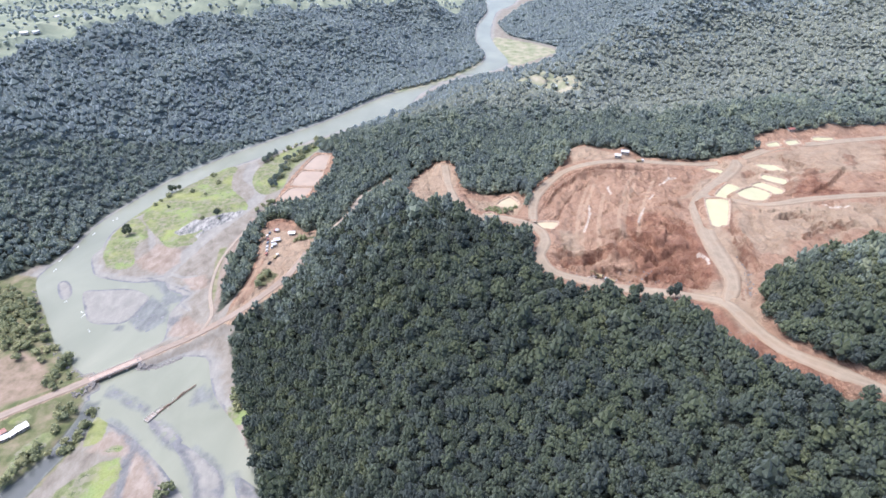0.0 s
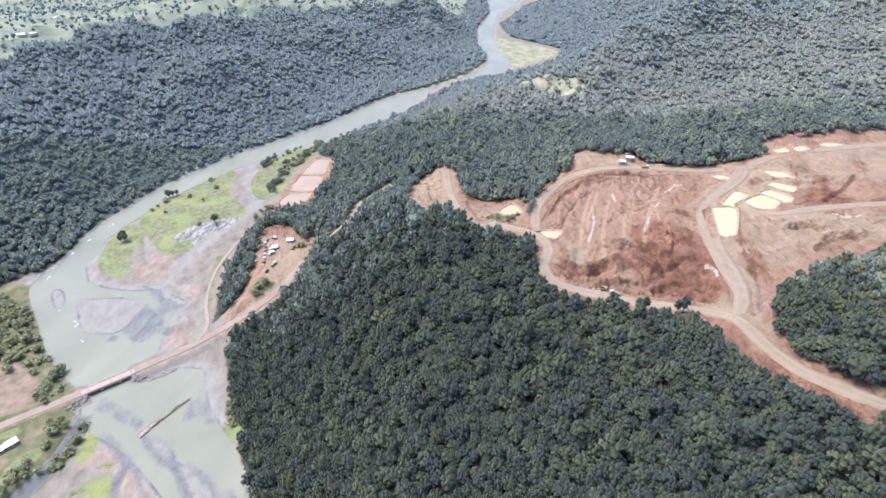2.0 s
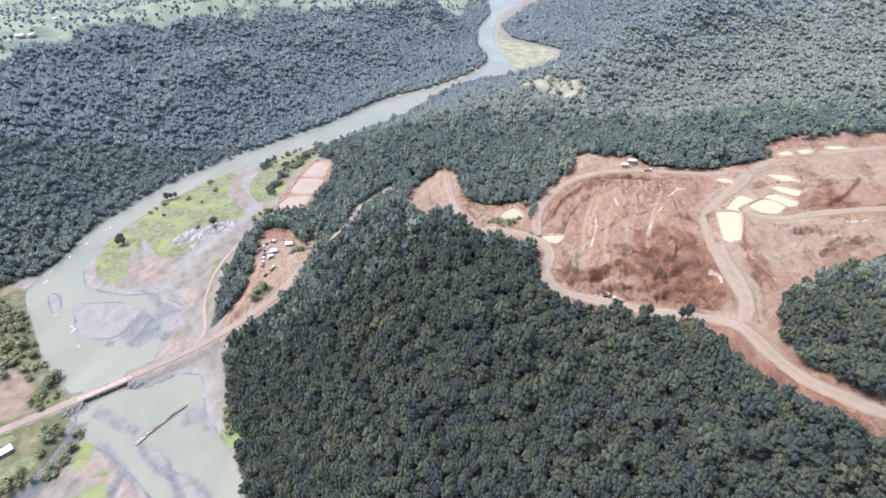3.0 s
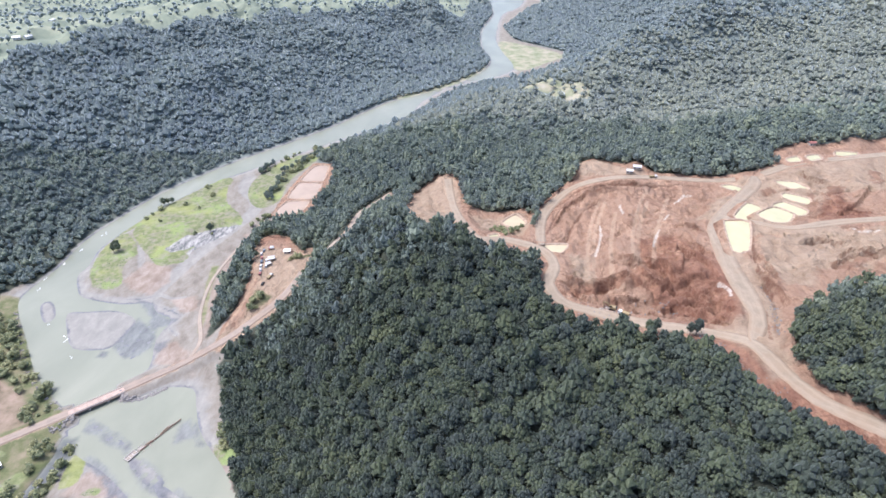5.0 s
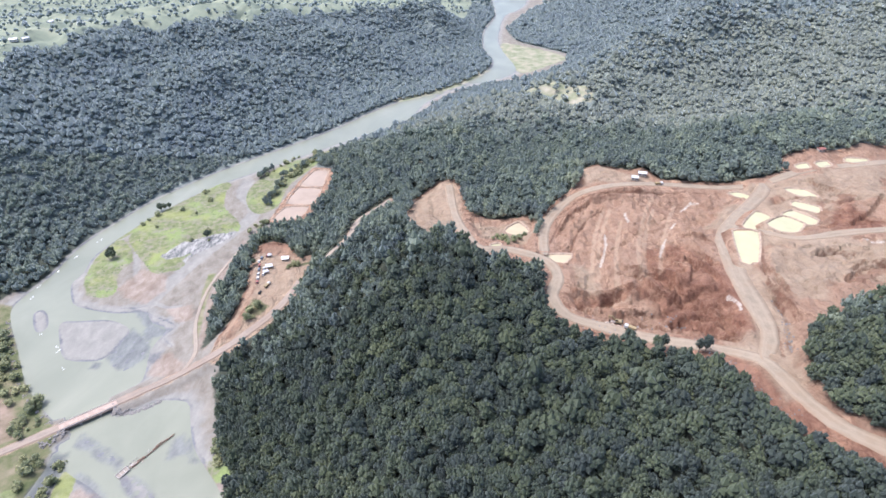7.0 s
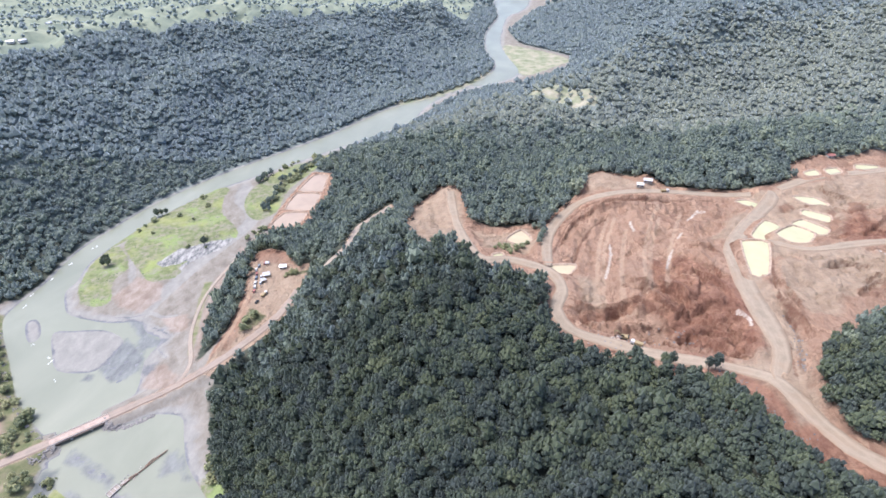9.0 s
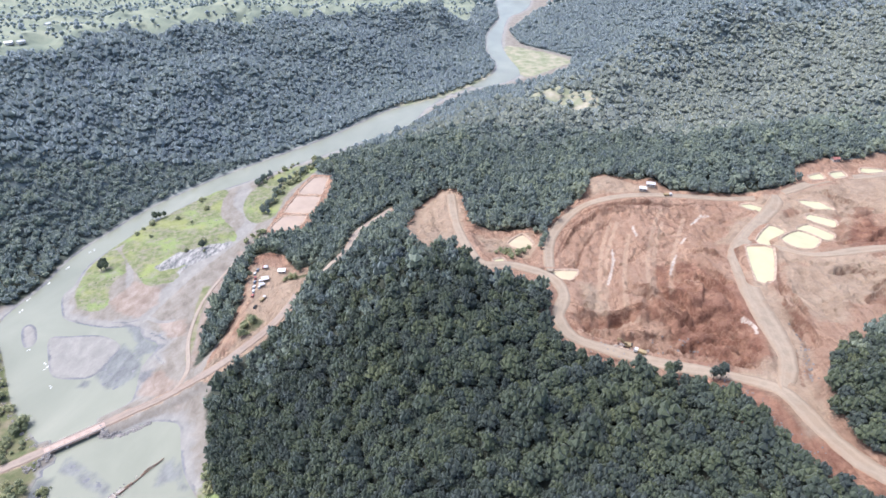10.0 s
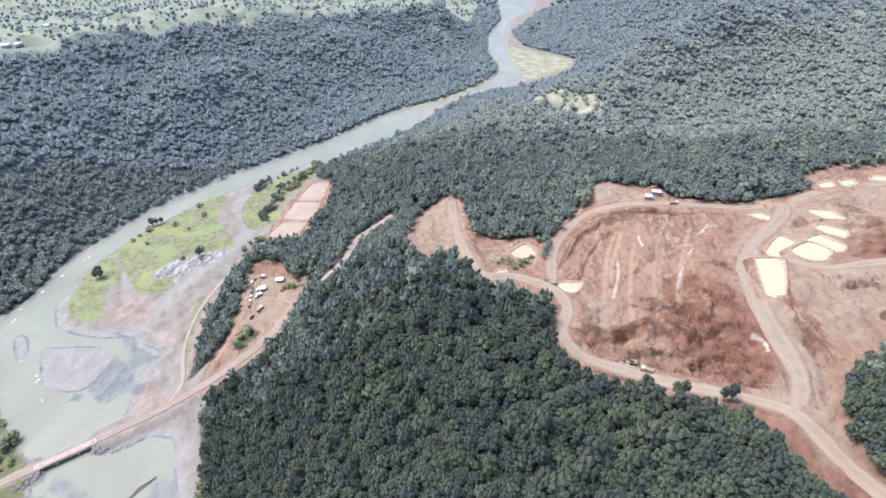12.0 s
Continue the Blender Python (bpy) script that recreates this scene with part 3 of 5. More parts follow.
ISLE_SHORE = [(-316, 511), (-305, 542), (-288, 572), (-269, 602), (-248, 631), (-237, 615), (-264, 587), (-282, 556), (-300, 530), (-309, 515)]
LAWNS = [rounded(g, True, 3) for g in (ISLE_A, ISLE_B, ISLE_SHORE, STRIP, LAWN_A, LAWN_B, LAWN_C, LAWN_D, LAWN_E, LAWN_F)]
MEADOWS = [rounded(g, True, 3) for g in (FAR_BAR_R, FAR_BAR_L, CLEARING)]
DARKS = [[(135, 380), (162, 382), (176, 351), (173, 310), (167, 289), (145, 287), (133, 317), (126, 337)], DARK_A, DARK_B, DARK_C, [(-163, 490), (-143, 488), (-139, 477), (-158, 476)]]
PALE_LINES = [[(119, 416), (115, 397), (104, 366)], [(155, 392), (151, 385), (143, 368)], [(186, 447), (197, 462), (204, 461)], [(171, 420), (165, 411)], [(168, 320), (169, 310), (168, 303)], [(276, 371), (293, 367)], [(141, 446), (140, 429)], [(93, 305), (99, 301), (102, 297)], [(97, 306), (104, 308)]]
SCARP = [(76, 322), (103, 331), (121, 333), (135, 321), (148, 335), (172, 325), (171, 305), (166, 289)]
DUSTS = [CAMP, [(-36, 438), (-30, 534), (-8, 561), (9, 556), (14, 520), (14, 425), (5, 415), (-11, 396)], [(22, 470), (68, 468), (72, 440), (60, 425), (30, 428)], [(-160, 440), (-118, 440), (-128, 405), (-150, 405)], [(247, 486), (320, 500), (380, 510), (370, 440), (300, 445), (272, 400), (240, 400)], [(262, 372), (330, 372), (330, 335), (268, 330)], [(128, 281), (154, 273), (168, 286), (180, 321), (187, 361), (196, 364), (195, 333), (180, 283), (171, 251), (167, 224), (154, 227), (154, 248), (148, 266)], [(243, 486), (296, 491), (270, 425), (232, 370), (211, 372), (238, 436)], [(212, 367), (266, 363), (264, 337), (223, 324), (201, 336)], [(215, 325), (262, 325), (285, 360), (262, 385), (228, 378)], [(128, 500), (172, 497), (168, 512), (135, 534)], [(196, 400), (240, 445), (225, 455), (188, 410)], [(178, 268), (172, 300), (184, 345), (196, 330), (186, 290)], [(86, 372), (98, 366), (96, 330), (84, 340)]]
PIT_RED = [(161, 361), (180, 348), (175, 316), (159, 280), (126, 293), (131, 324), (148, 334)]
HAUL_BANK = [(124, 279), (136, 279), (140, 264), (143, 247), (146, 230), (151, 216)]
FLATS = [[(187, 339), (187, 322), (165, 267), (166, 242), (156, 242), (151, 264), (162, 279), (176, 316)], [(201, 334), (202, 308), (217, 306), (227, 320), (223, 360), (221, 378)],
         [(229, 378), (263, 365), (256, 338), (232, 329), (218, 347)], [(124, 534), (169, 509), (182, 496), (120, 499)], [(324, 504), (384, 517), (414, 509), (374, 450), (340, 460), (328, 490)]]
PILES = [[(277, 413), (294, 413), (303, 396), (294, 378), (275, 381), (263, 386)], [(285, 441), (296, 448), (272, 401), (265, 399)], [(261, 464), (273, 470), (271, 458), (259, 456)], [(362, 485), (375, 490), (354, 455), (347, 455)],
         [(313, 390), (327, 394), (320, 380), (307, 376)], [(238, 326), (269, 341), (275, 337), (242, 320)], [(164, 297), (175, 312), (167, 283), (159, 280)], [(316, 465), (322, 453), (302, 423), (295, 426)]]
MORE_CUTS = [[(122, 350), (137, 346), (142, 336), (146, 326), (160, 328)], [(74, 332), (84, 333), (99, 332), (105, 333)], [(171, 391), (179, 389), (184, 379), (186, 374)], [(169, 371), (171, 355), (180, 348)], [(77, 431), (92, 464), (112, 481), (131, 480), (161, 479)],
             [(84, 425), (101, 461), (120, 472), (140, 472)], [(194, 319), (194, 306), (193, 293)], [(202, 343), (204, 332), (200, 316)], [(240, 359), (250, 362), (262, 356)], [(240, 327), (256, 338), (269, 341), (278, 339)], [(139, 324), (151, 315), (164, 313)],
             [(133, 304), (149, 308), (158, 300)], [(151, 336), (157, 349), (158, 363)], [(75, 319), (86, 309), (100, 302)], [(283, 395), (310, 417), (338, 448)], [(102, 312), (114, 314), (125, 314)]]
CUTS = [[(78, 338), (82, 330), (92, 329), (106, 333), (115, 334)], [(118, 358), (124, 350), (126, 337), (130, 328), (141, 321), (147, 325)], [(133, 350), (141, 342), (144, 328)], [(160, 361), (166, 352), (170, 342), (170, 323)],
        [(111, 308), (118, 299), (128, 291), (140, 285), (153, 280)], [(83, 324), (90, 316), (95, 310)], [(196, 332), (194, 316), (191, 301)], [(180, 286), (174, 272), (170, 260)], [(251, 339), (262, 345), (272, 339)], [(161, 296), (164, 291), (167, 288)], [(151, 320), (155, 310), (161, 305)], [(138, 307), (145, 300), (149, 291)], [(305, 486), (307, 475), (315, 467)], [(279, 458), (294, 460)]] + MORE_CUTS
SMEARS = [MUD_C, [(-242, 386), (-227, 374), (-220, 365), (-218, 353), (-224, 344), (-233, 341), (-246, 353), (-246, 365), (-244, 375)], [(-255, 411), (-239, 405), (-229, 393), (-220, 386), (-210, 385), (-213, 379), (-222, 374), (-222, 368), (-231, 378), (-233, 388), (-243, 399)],
          [(-230, 277), (-227, 285), (-218, 279), (-219, 273)], [(-169, 266), (-170, 279), (-165, 286), (-157, 271)], [(-218, 356), (-208, 361), (-207, 353), (-211, 344)], [(-254, 350), (-248, 349), (-247, 343), (-254, 343)]]
SMEAR_LINES = [  # dark silt left by the current: line, half width
    ([(-228, 279), (-229, 285), (-224, 283), (-197, 267), (-200, 264), (-208, 267), (-223, 277)], 0.9), ([(-190, 255), (-181, 245), (-169, 235), (-162, 234)], 2.0), ([(-183, 255), (-174, 249), (-164, 240)], 0.9),
    ([(-168, 237), (-160, 231), (-151, 218), (-144, 207), (-139, 190)], 2.6), ([(-154, 233), (-141, 224), (-131, 213), (-126, 195)], 2.0), ([(-123, 214), (-116, 205), (-106, 199)], 2.4), ([(-161, 282), (-154, 269), (-150, 265)], 1.5), ([(-210, 251), (-191, 235), (-182, 231)], 1.6), (GULLY_BED, 2.2), ([(-185, 231), (-176, 219), (-167, 207), (-156, 190)], 1.2),
]
STONY = [(-205, 525), (-198, 517), (-208, 497), (-227, 474), (-235, 476), (-230, 490), (-252, 479), (-257, 485), (-246, 505), (-228, 516)]
BROWNS = [CUT_BANK, [(-219, 231), (-211, 248), (-194, 240), (-170, 217), (-152, 190), (-186, 190), (-188, 211), (-190, 225), (-200, 229)], [(-150, 262), (-136, 262), (-122, 240), (-112, 225), (-118, 222), (-133, 245)], [(-268, 463), (-242, 454), (-236, 434), (-244, 415), (-262, 421), (-275, 433), (-271, 453)], [(-225, 409), (-205, 413), (-197, 393), (-211, 392)], [(-209, 335), (-211, 349), (-203, 359), (-184, 343), (-190, 332)], [(-193, 507), (-183, 509), (-182, 499), (-188, 496)], [(-201, 449), (-193, 453), (-185, 421), (-180, 392), (-174, 366), (-177, 366), (-189, 406)]]
VERGE = [(-206, 455), (-200, 455), (-197, 429), (-190, 392), (-185, 366), (-188, 366), (-194, 392), (-203, 429)]
CAMP_RED = [(-174, 489), (-169, 500), (-159, 502), (-141, 486), (-136, 465), (-151, 473), (-166, 476)]
CAMP_SCRUB = [(-154, 384), (-155, 412), (-148, 409), (-139, 402), (-144, 392)]
CAMP_TRACK = [(-167, 352), (-165, 366), (-163, 379), (-161, 399), (-160, 424), (-163, 451), (-167, 474)]
LOW_CHANNELS = [(GULLY_BED, 1.6, 0.2), ([(-222, 630), (-218, 600), (-200, 575), (-196, 552), (-207, 520), (-224, 480), (-236, 440), (-243, 415)], 6.0, 0.55), ([(-290, 505), (-283, 487), (-272, 462), (-262, 445)], 3.0, 0.6),
                ([(-244, 406), (-232, 400), (-222, 396), (-210, 388), (-214, 376), (-204, 366)], 0.9, 0.12), ([(-226, 392), (-214, 398), (-205, 392)], 0.7, 0.15), ([(-262, 410), (-248, 411), (-236, 415), (-224, 410), (-214, 412)], 0.8, 0.15), ([(-243, 512), (-230, 520), (-214, 523)], 4.0, 0.5)]
WEST = RIVER_WEST[14:] + [(-900, 1655), (-900, 431)]
BANK = [(-520, 400), (-385, 412), (-356, 408), (-343, 385), (-318, 355), (-296, 326), (-274, 304), (-250, 284), (-246, 262), (-232, 235), (-250, 180), (-420, 150), (-560, 250)]
BASIN_PAD = [(-154, 662), (-128, 660), (-128, 612), (-134, 570), (-138, 545), (-176, 536), (-172, 575), (-167, 612)]
ROADS = [  # name, line, width, material, label
    ("haul_road", rounded([(262, 128), (228, 158)] + HAUL_ROAD), 9.5, DIRT, "wide pale dirt haul road along the mine's edge"),
    ("pit_road", rounded([(x - 3.5 * (300 < y < 420), y) for x, y in PIT_ROAD] + [(267, 489)]), 12.5, DIRT, "wide dusty haul road through the stripped mine"),
    ("upper_road", rounded(UPPER_ROAD), 9.0, DIRT, "dusty haul road skirting the far side of the mine"),
    ("pond_road", rounded(POND_ROAD), 7.0, DIRT, "dirt road beside the cream settling ponds"),
    ("valley_road", rounded(VALLEY_ROAD), 7.0, DUST, "reddish gravel road leading over the river bridge"),
    ("forest_track", rounded(FOREST_TRACK[:4]), 6.5, SANDY, "narrow dirt track winding up through the forest"),
    ("bank_track", rounded([(-184, 336)] + BANK_TRACK), 3.2, SANDY, "sandy vehicle track along the river flats"),
]
BRIDGE_A, BRIDGE_B, DECK = Vector((-243.0, 289.8, 0)), Vector((-219.0, 308.0, 0)), 2.8


def landform(x, y):
    """The lie of the land without roads and ponds, and the distances to the valley floor and the river."""
    z = np.zeros_like(x)
    for hx, hy, h, rx, ry, turn in HILLS:
        c, s = math.cos(radians(turn)), math.sin(radians(turn))
        u, v = ((x - hx) * c + (y - hy) * s) / rx, (-(x - hx) * s + (y - hy) * c) / ry
        z = z + h * np.exp(-(u * u + v * v) / 2)
    far = smooth(np.hypot(x, y), 1400, 2600)
    z = np.maximum(z, 3.0) + far * 30 * np.maximum(wave(x, y, 700, 3), -0.3)
    z = z + 2.2 * wave(x, y, 60, 4) * smooth(z, 8, 30)
    gully = np.abs(wave(x, y, 170, 12, 3)) - 0.28
    z = z + 16 * gully * smooth(np.hypot(x, y), 620, 800) * smooth(z, 12, 45)
    dv = signed(VALLEY, x, y)
    lift = 0.75 * smooth(dv, 0, 50) + 0.25 * np.clip(dv / 50, 0, 1)
    z = 1.5 + (z - 1.5) * lift
    dr = signed(RIVER, x, y)
    shore = np.where(dr > 0, 1.5 * (1 - np.exp(-np.maximum(dr, 0) / 11)), np.maximum(dr * 0.085, -1.3)) + 0.16 * wave(x, y, 14, 5) * smooth(dr, 0, 8)
    z = np.where(dv < 0, np.minimum(z, np.maximum(shore, -1.3)), z)
    z = np.where(dr < 0, np.minimum(z, shore), z)
    for bar, top in BARS:
        d = signed(bar, x, y)
        z = np.where(d < 6, np.maximum(z, np.minimum(top + 0.08 * wave(x, y, 9, 6), 0.06 - 0.11 * d)), z)
    for line, half, low in LOW_CHANNELS:
        d = to_line(rounded(line), x, y) - half
        z = np.where((d < 6) & (z > low), low + (z - low) * smooth(d, -0.5, 1.5 + half * 0.6), z)
    d = signed(CREEK, x, y)
    z = z - 1.9 * smooth(d, 2, -2)
    d = signed(CAMP, x, y)
    z = CAMP_LEVEL + (z - CAMP_LEVEL) * smooth(d, 0, 22)
    d = signed(BASIN_PAD, x, y)
    z = BASIN_LEVEL + (z - BASIN_LEVEL) * smooth(d, 0, 9)
    # the mine: a stripped, uneven surface with a dug-out floor below a scarp
    dm = signed(MINE, x, y)
    bare = smooth(dm, 0, -12)
    cut = np.abs(wave(x, y, 26, 15, 3))
    z = z + bare * (1.3 * wave(x, y, 34, 8) + 0.6 * wave(x, y, 10, 9, 3) - 3.0 * np.maximum(0.1 - cut, 0) / 0.1 * smooth(wave(x, y, 70, 16), -0.2, 0.3))
    rim = to_line(UPPER_ROAD, x, y)
    inner = bare * smooth(y - 500 + np.abs(x - 120) * 0.05, 6, -6) * smooth(x, 210, 190)
    for k, out in enumerate((13.0, 19.5, 27.0)):
        z = z - 0.9 * inner * smooth(rim + 1.8 * wave(x, y, 22, 30 + k), out, out + 1.6)
    tracks = smooth(np.abs(x - 140), 62, 45) * smooth(np.abs(y - 405), 78, 60)
    z = z + bare * tracks * 0.38 * np.sin((x * 0.98 - y * 0.16 + 7 * wave(x, y, 90, 17)) * 2 * np.pi / 7.5)
    for line in DITCHES:
        d = to_line(rounded(line), x, y)
        z = z - bare * (1.1 * np.exp(-(d / 1.6) ** 2) - 0.7 * np.exp(-((d - 4) / 2) ** 2))
    for line in CUTS:
        d, side = beside_line(line, x, y)
        z = z + 2.0 * side * smooth(d, 8, 0.6) * smooth(d, -0.3, 0.6)
    dp = signed(PIT, x, y) + 3.5 * wave(x, y, 18, 11)
    z = z - 5.5 * smooth(dp, 1.8, -1.8) + smooth(dp, 5, -5) * (2.4 * wave(x, y, 14, 10) + 2.2 * np.abs(wave(x, y, 9, 18)))
    z = z + 4.5 * np.exp(-((x - 106) ** 2 + (y - 318) ** 2) / 90)
    # spoil heaps, rain-cut rills and little benches that follow the slope
    for heap in PILES:
        d = signed(heap, x, y) + 2.0 * wave(x, y, 12, 51)
        z = z + smooth(d, 2, -6) * (1.6 + 1.3 * np.abs(wave(x, y, 7, 52)))
    flat = functools.reduce(np.minimum, [signed(q, x, y) for q in FLATS])
    rough = bare * smooth(flat, -4, 6)
    z = z + rough * (0.9 * np.abs(wave(x, y, 8, 53, 3)) + 0.5 * np.abs(wave(x + 0.4 * y, 0.35 * y, 6, 54, 2)))
    stair = 2.6 * (np.floor(z / 2.6) + smooth(z / 2.6 - np.floor(z / 2.6), 0.38, 0.62))
    z = z + rough * 0.6 * smooth(wave(x, y, 55, 55), -0.25, 0.15) * (stair - z)
    return z, dv, dr, dm


def road_profile(line):
    p = np.array(line)
    if line is ROADS[4][1]:
        d = np.hypot(p[:, 0] - BRIDGE_A.x, p[:, 1] - BRIDGE_A.y)
        s = np.r_[0, np.cumsum(np.hypot(*np.diff(p, axis=0).T))]
        return np.interp(s, [0, 60, 98, 130, 165, 200, 225, 270], [2.4, 2.6, DECK, DECK, 3.0, 4.2, 6.6, CAMP_LEVEL])
    z = landform(p[:, 0], p[:, 1])[0]
    for _ in range(6):
        z[1:-1] = (z[:-2] + 2 * z[1:-1] + z[2:]) / 4
    return z


PROFILES = []
for r in ROADS:  # later roads meet the earlier ones at their level
    prof, p = road_profile(r[1]), np.array(r[1])
    away = np.r_[0, np.cumsum(np.hypot(*np.diff(p, axis=0).T))]
    for end, run in ((0, away), (-1, away[-1] - away)):
        for q, prev in zip(ROADS, PROFILES):
            d = np.hypot(np.array(q[1])[:, 0] - p[end, 0], np.array(q[1])[:, 1] - p[end, 1])
            if d.min() < 14:
                prof = prof + (prev[d.argmin()] - prof[end]) * smooth(run, 45, 8)
                break
    PROFILES.append(prof)
POND_SPECS = BASINS + MINE_PONDS


def height(x, y):
    """The finished ground."""
    x, y = np.atleast_1d(np.asarray(x, float)), np.atleast_1d(np.asarray(y, float))
    z, dv, dr, dm = landform(x, y)
    for (name, line, width, _, _), prof in reversed(list(zip(ROADS, PROFILES))):
        p = np.array(line)
        near = (x > p[:, 0].min() - 30) & (x < p[:, 0].max() + 30) & (y > p[:, 1].min() - 30) & (y < p[:, 1].max() + 30)
        if not near.any():
            continue
        xs, ys = x[near], y[near]
        best, lev = np.full(xs.shape, 1e9), np.zeros(xs.shape)
        for i in range(len(p) - 1):
            u = p[i + 1] - p[i]
            s = np.clip(((xs - p[i, 0]) * u[0] + (ys - p[i, 1]) * u[1]) / (u @ u + 1e-9), 0, 1)
            d = np.hypot(xs - p[i, 0] - s * u[0], ys - p[i, 1] - s * u[1])
            lev = np.where(d < best, prof[i] + s * (prof[i + 1] - prof[i]), lev)
            best = np.minimum(best, d)
        if name in ("haul_road", "pit_road", "upper_road", "pond_road"):  # windrows of pushed-up earth
            ragged = smooth(wave(xs, ys, 16, 23), -0.25, 0.2)
            z[near] = z[near] + 0.9 * ragged * np.exp(-((best - width / 2 - 2.4) / 1.2) ** 2)
            lev = lev + 0.9 * ragged * np.exp(-((best - width / 2 - 2.4) / 1.2) ** 2)
        w = smooth(best, width / 2 + 1.5, width / 2 + 9)
        if name == "valley_road":  # the embankment stops at the bridge's abutments
            a, b = np.array(BRIDGE_A[:2]), np.array(BRIDGE_B[:2])
            along = ((xs - a[0]) * (b - a)[0] + (ys - a[1]) * (b - a)[1]) / ((b - a) @ (b - a))
            w = np.maximum(w, smooth(np.minimum(along, 1 - along), 0.0, 0.08))
        z[near] = lev + (z[near] - lev) * w
    for poly, level in POND_SPECS:
        d = signed(poly, x, y)
        z = np.where(d < 12, (level + 0.7) + (z - level - 0.7) * smooth(d, 2.5, 8), z)
        z = np.where(d < 1.5, level - 0.6, z)
    return z, dv, dr, dm


# ---- ground and water ----
def spread(lo, hi, step, far_lo, far_hi, grow):
    core = list(np.arange(lo, hi + 0.1, step))
    up, s = [core[-1]], step
    while up[-1] < far_hi:
        s *= grow
        up.append(up[-1] + s)
    down, s = [core[0]], step
    while down[-1] > far_lo:
        s *= grow
        down.append(down[-1] - s)
    return np.array(down[:0:-1] + core + up[1:])


def link_mesh(name, verts, faces, material, smooth_faces=False):
    """A mesh object from arrays of corners and of triangles or quads."""
    me = bpy.data.meshes.new(name)
    k = faces.shape[1]
    me.vertices.add(len(verts)), me.loops.add(faces.size), me.polygons.add(len(faces))
    me.vertices.foreach_set("co", np.ascontiguousarray(verts, np.float32).ravel())
    me.loops.foreach_set("vertex_index", np.ascontiguousarray(faces, np.int32).ravel())
    me.polygons.foreach_set("loop_start", np.arange(0, faces.size, k, dtype=np.int32))
    me.polygons.foreach_set("use_smooth", np.full(len(faces), smooth_faces))
    me.update(calc_edges=True)
    me.materials.append(material)
    return new(name, me)


def carry(ob, name, values):
    ob.data.attributes.new(name, "FLOAT", "POINT").data.foreach_set("value", np.ascontiguousarray(values, np.float32))


GX = np.concatenate([spread(-356, 40, 2.0, -3400, 41, 1.055)[:-1], spread(42, 306, 1.3, 41, 3400, 1.06)])
GY = spread(175, 545, 1.6, -900, 4500, 1.04)
XX, YY = np.meshgrid(GX, GY)
fx, fy = XX.ravel(), YY.ravel()
fz, d_valley, d_river, d_mine = height(fx, fy)
nx = len(GX)
quad = (np.arange(len(GY) - 1)[:, None] * nx + np.arange(nx - 1)[None, :]).ravel()
quads = np.stack([quad, quad + 1, quad + 1 + nx, quad + nx], 1)
ground = link_mesh("ground", np.stack([fx, fy, fz], 1), quads, EARTH, True)
tagged(ground, "hilly forest soil, river gravel and stripped red mine earth", "ground", kind="structure")


def nearest(polys):
    return functools.reduce(np.minimum, [signed(p, fx, fy) for p in polys])


river_smear = functools.reduce(np.minimum, [nearest(SMEARS)] + [to_line(rounded(q), fx, fy) - w for q, w in SMEAR_LINES])
d_grass, d_camp = nearest(LAWNS), signed(CAMP, fx, fy)
d_soil = functools.reduce(np.minimum, [d_mine - 4.5, d_camp - 2.5, signed(BASIN_PAD, fx, fy), signed([(-174, 348), (-162, 366), (-154, 394), (-144, 380), (-148, 362), (-165, 343)], fx, fy), signed(CAMP_RED, fx, fy), to_line(CAMP_TRACK, fx, fy) - 4.5] + [to_line(r[1], fx, fy) - r[2] / 2 - 2 for r in ROADS[:4]] + [to_line(r[1], fx, fy) - r[2] / 2 for r in ROADS[4:6]] + [to_line(HAUL_ROAD[:6], fx, fy) - 10, to_line(HAUL_BANK, fx, fy) - 13])
for key, value in (("valley", np.where(inside(WEST, fx, fy), np.maximum(d_valley, d_river - 2.5), d_valley)), ("soil", d_soil), ("grass", d_grass), ("meadow", nearest(MEADOWS)), ("dark", np.minimum(nearest(DARKS), np.minimum(to_line(SCARP, fx, fy) - 4.0, to_line([(136, 264), (150, 247), (155, 226), (162, 205), (178, 189)], fx, fy) - 8.0))), ("pale", functools.reduce(np.minimum, [to_line(rounded(q), fx, fy) - 0.9 for q in PALE_LINES])), ("dust", functools.reduce(np.minimum, [nearest(DUSTS + FLATS), to_line(ROADS[5][1], fx, fy) - 7, to_line(ROADS[4][1], fx, fy) - 7])), ("ditch", functools.reduce(np.minimum, [to_line(rounded(q), fx, fy) - 0.9 for q in DITCHES])), ("track", functools.reduce(np.minimum, [to_line(rounded(q), fx, fy) - 1.5 for q in TRACKS] + [to_line(CAMP_TRACK, fx, fy) - 1.8])), ("scrub", signed(SCRUB, fx, fy)), ("far_haze", 640 - np.hypot(fx, fy)), ("cut", functools.reduce(np.minimum, [to_line(q, fx, fy) - 0.7 for q in CUTS])), ("smear", river_smear), ("creek", signed(CREEK, fx, fy)), ("stony", signed(STONY, fx, fy) - 2.0), ("brown", np.minimum(nearest(BROWNS), to_line(BAR_CREST, fx, fy) + 1.5)), ("verge", signed(VERGE, fx, fy)), ("red", functools.reduce(np.minimum, [signed(CAMP_RED, fx, fy), signed(PIT_RED, fx, fy), to_line(HAUL_BANK, fx, fy) - 8])), ("pile", nearest(PILES)), ("thicket", np.minimum(signed(CAMP_SCRUB, fx, fy), to_line([(-135, 455), (-120, 460)], fx, fy) - 2)), ("bank", signed(BANK, fx, fy) - 6.0), ("field", signed(FIELD_BROWN, fx, fy))):
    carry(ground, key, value)

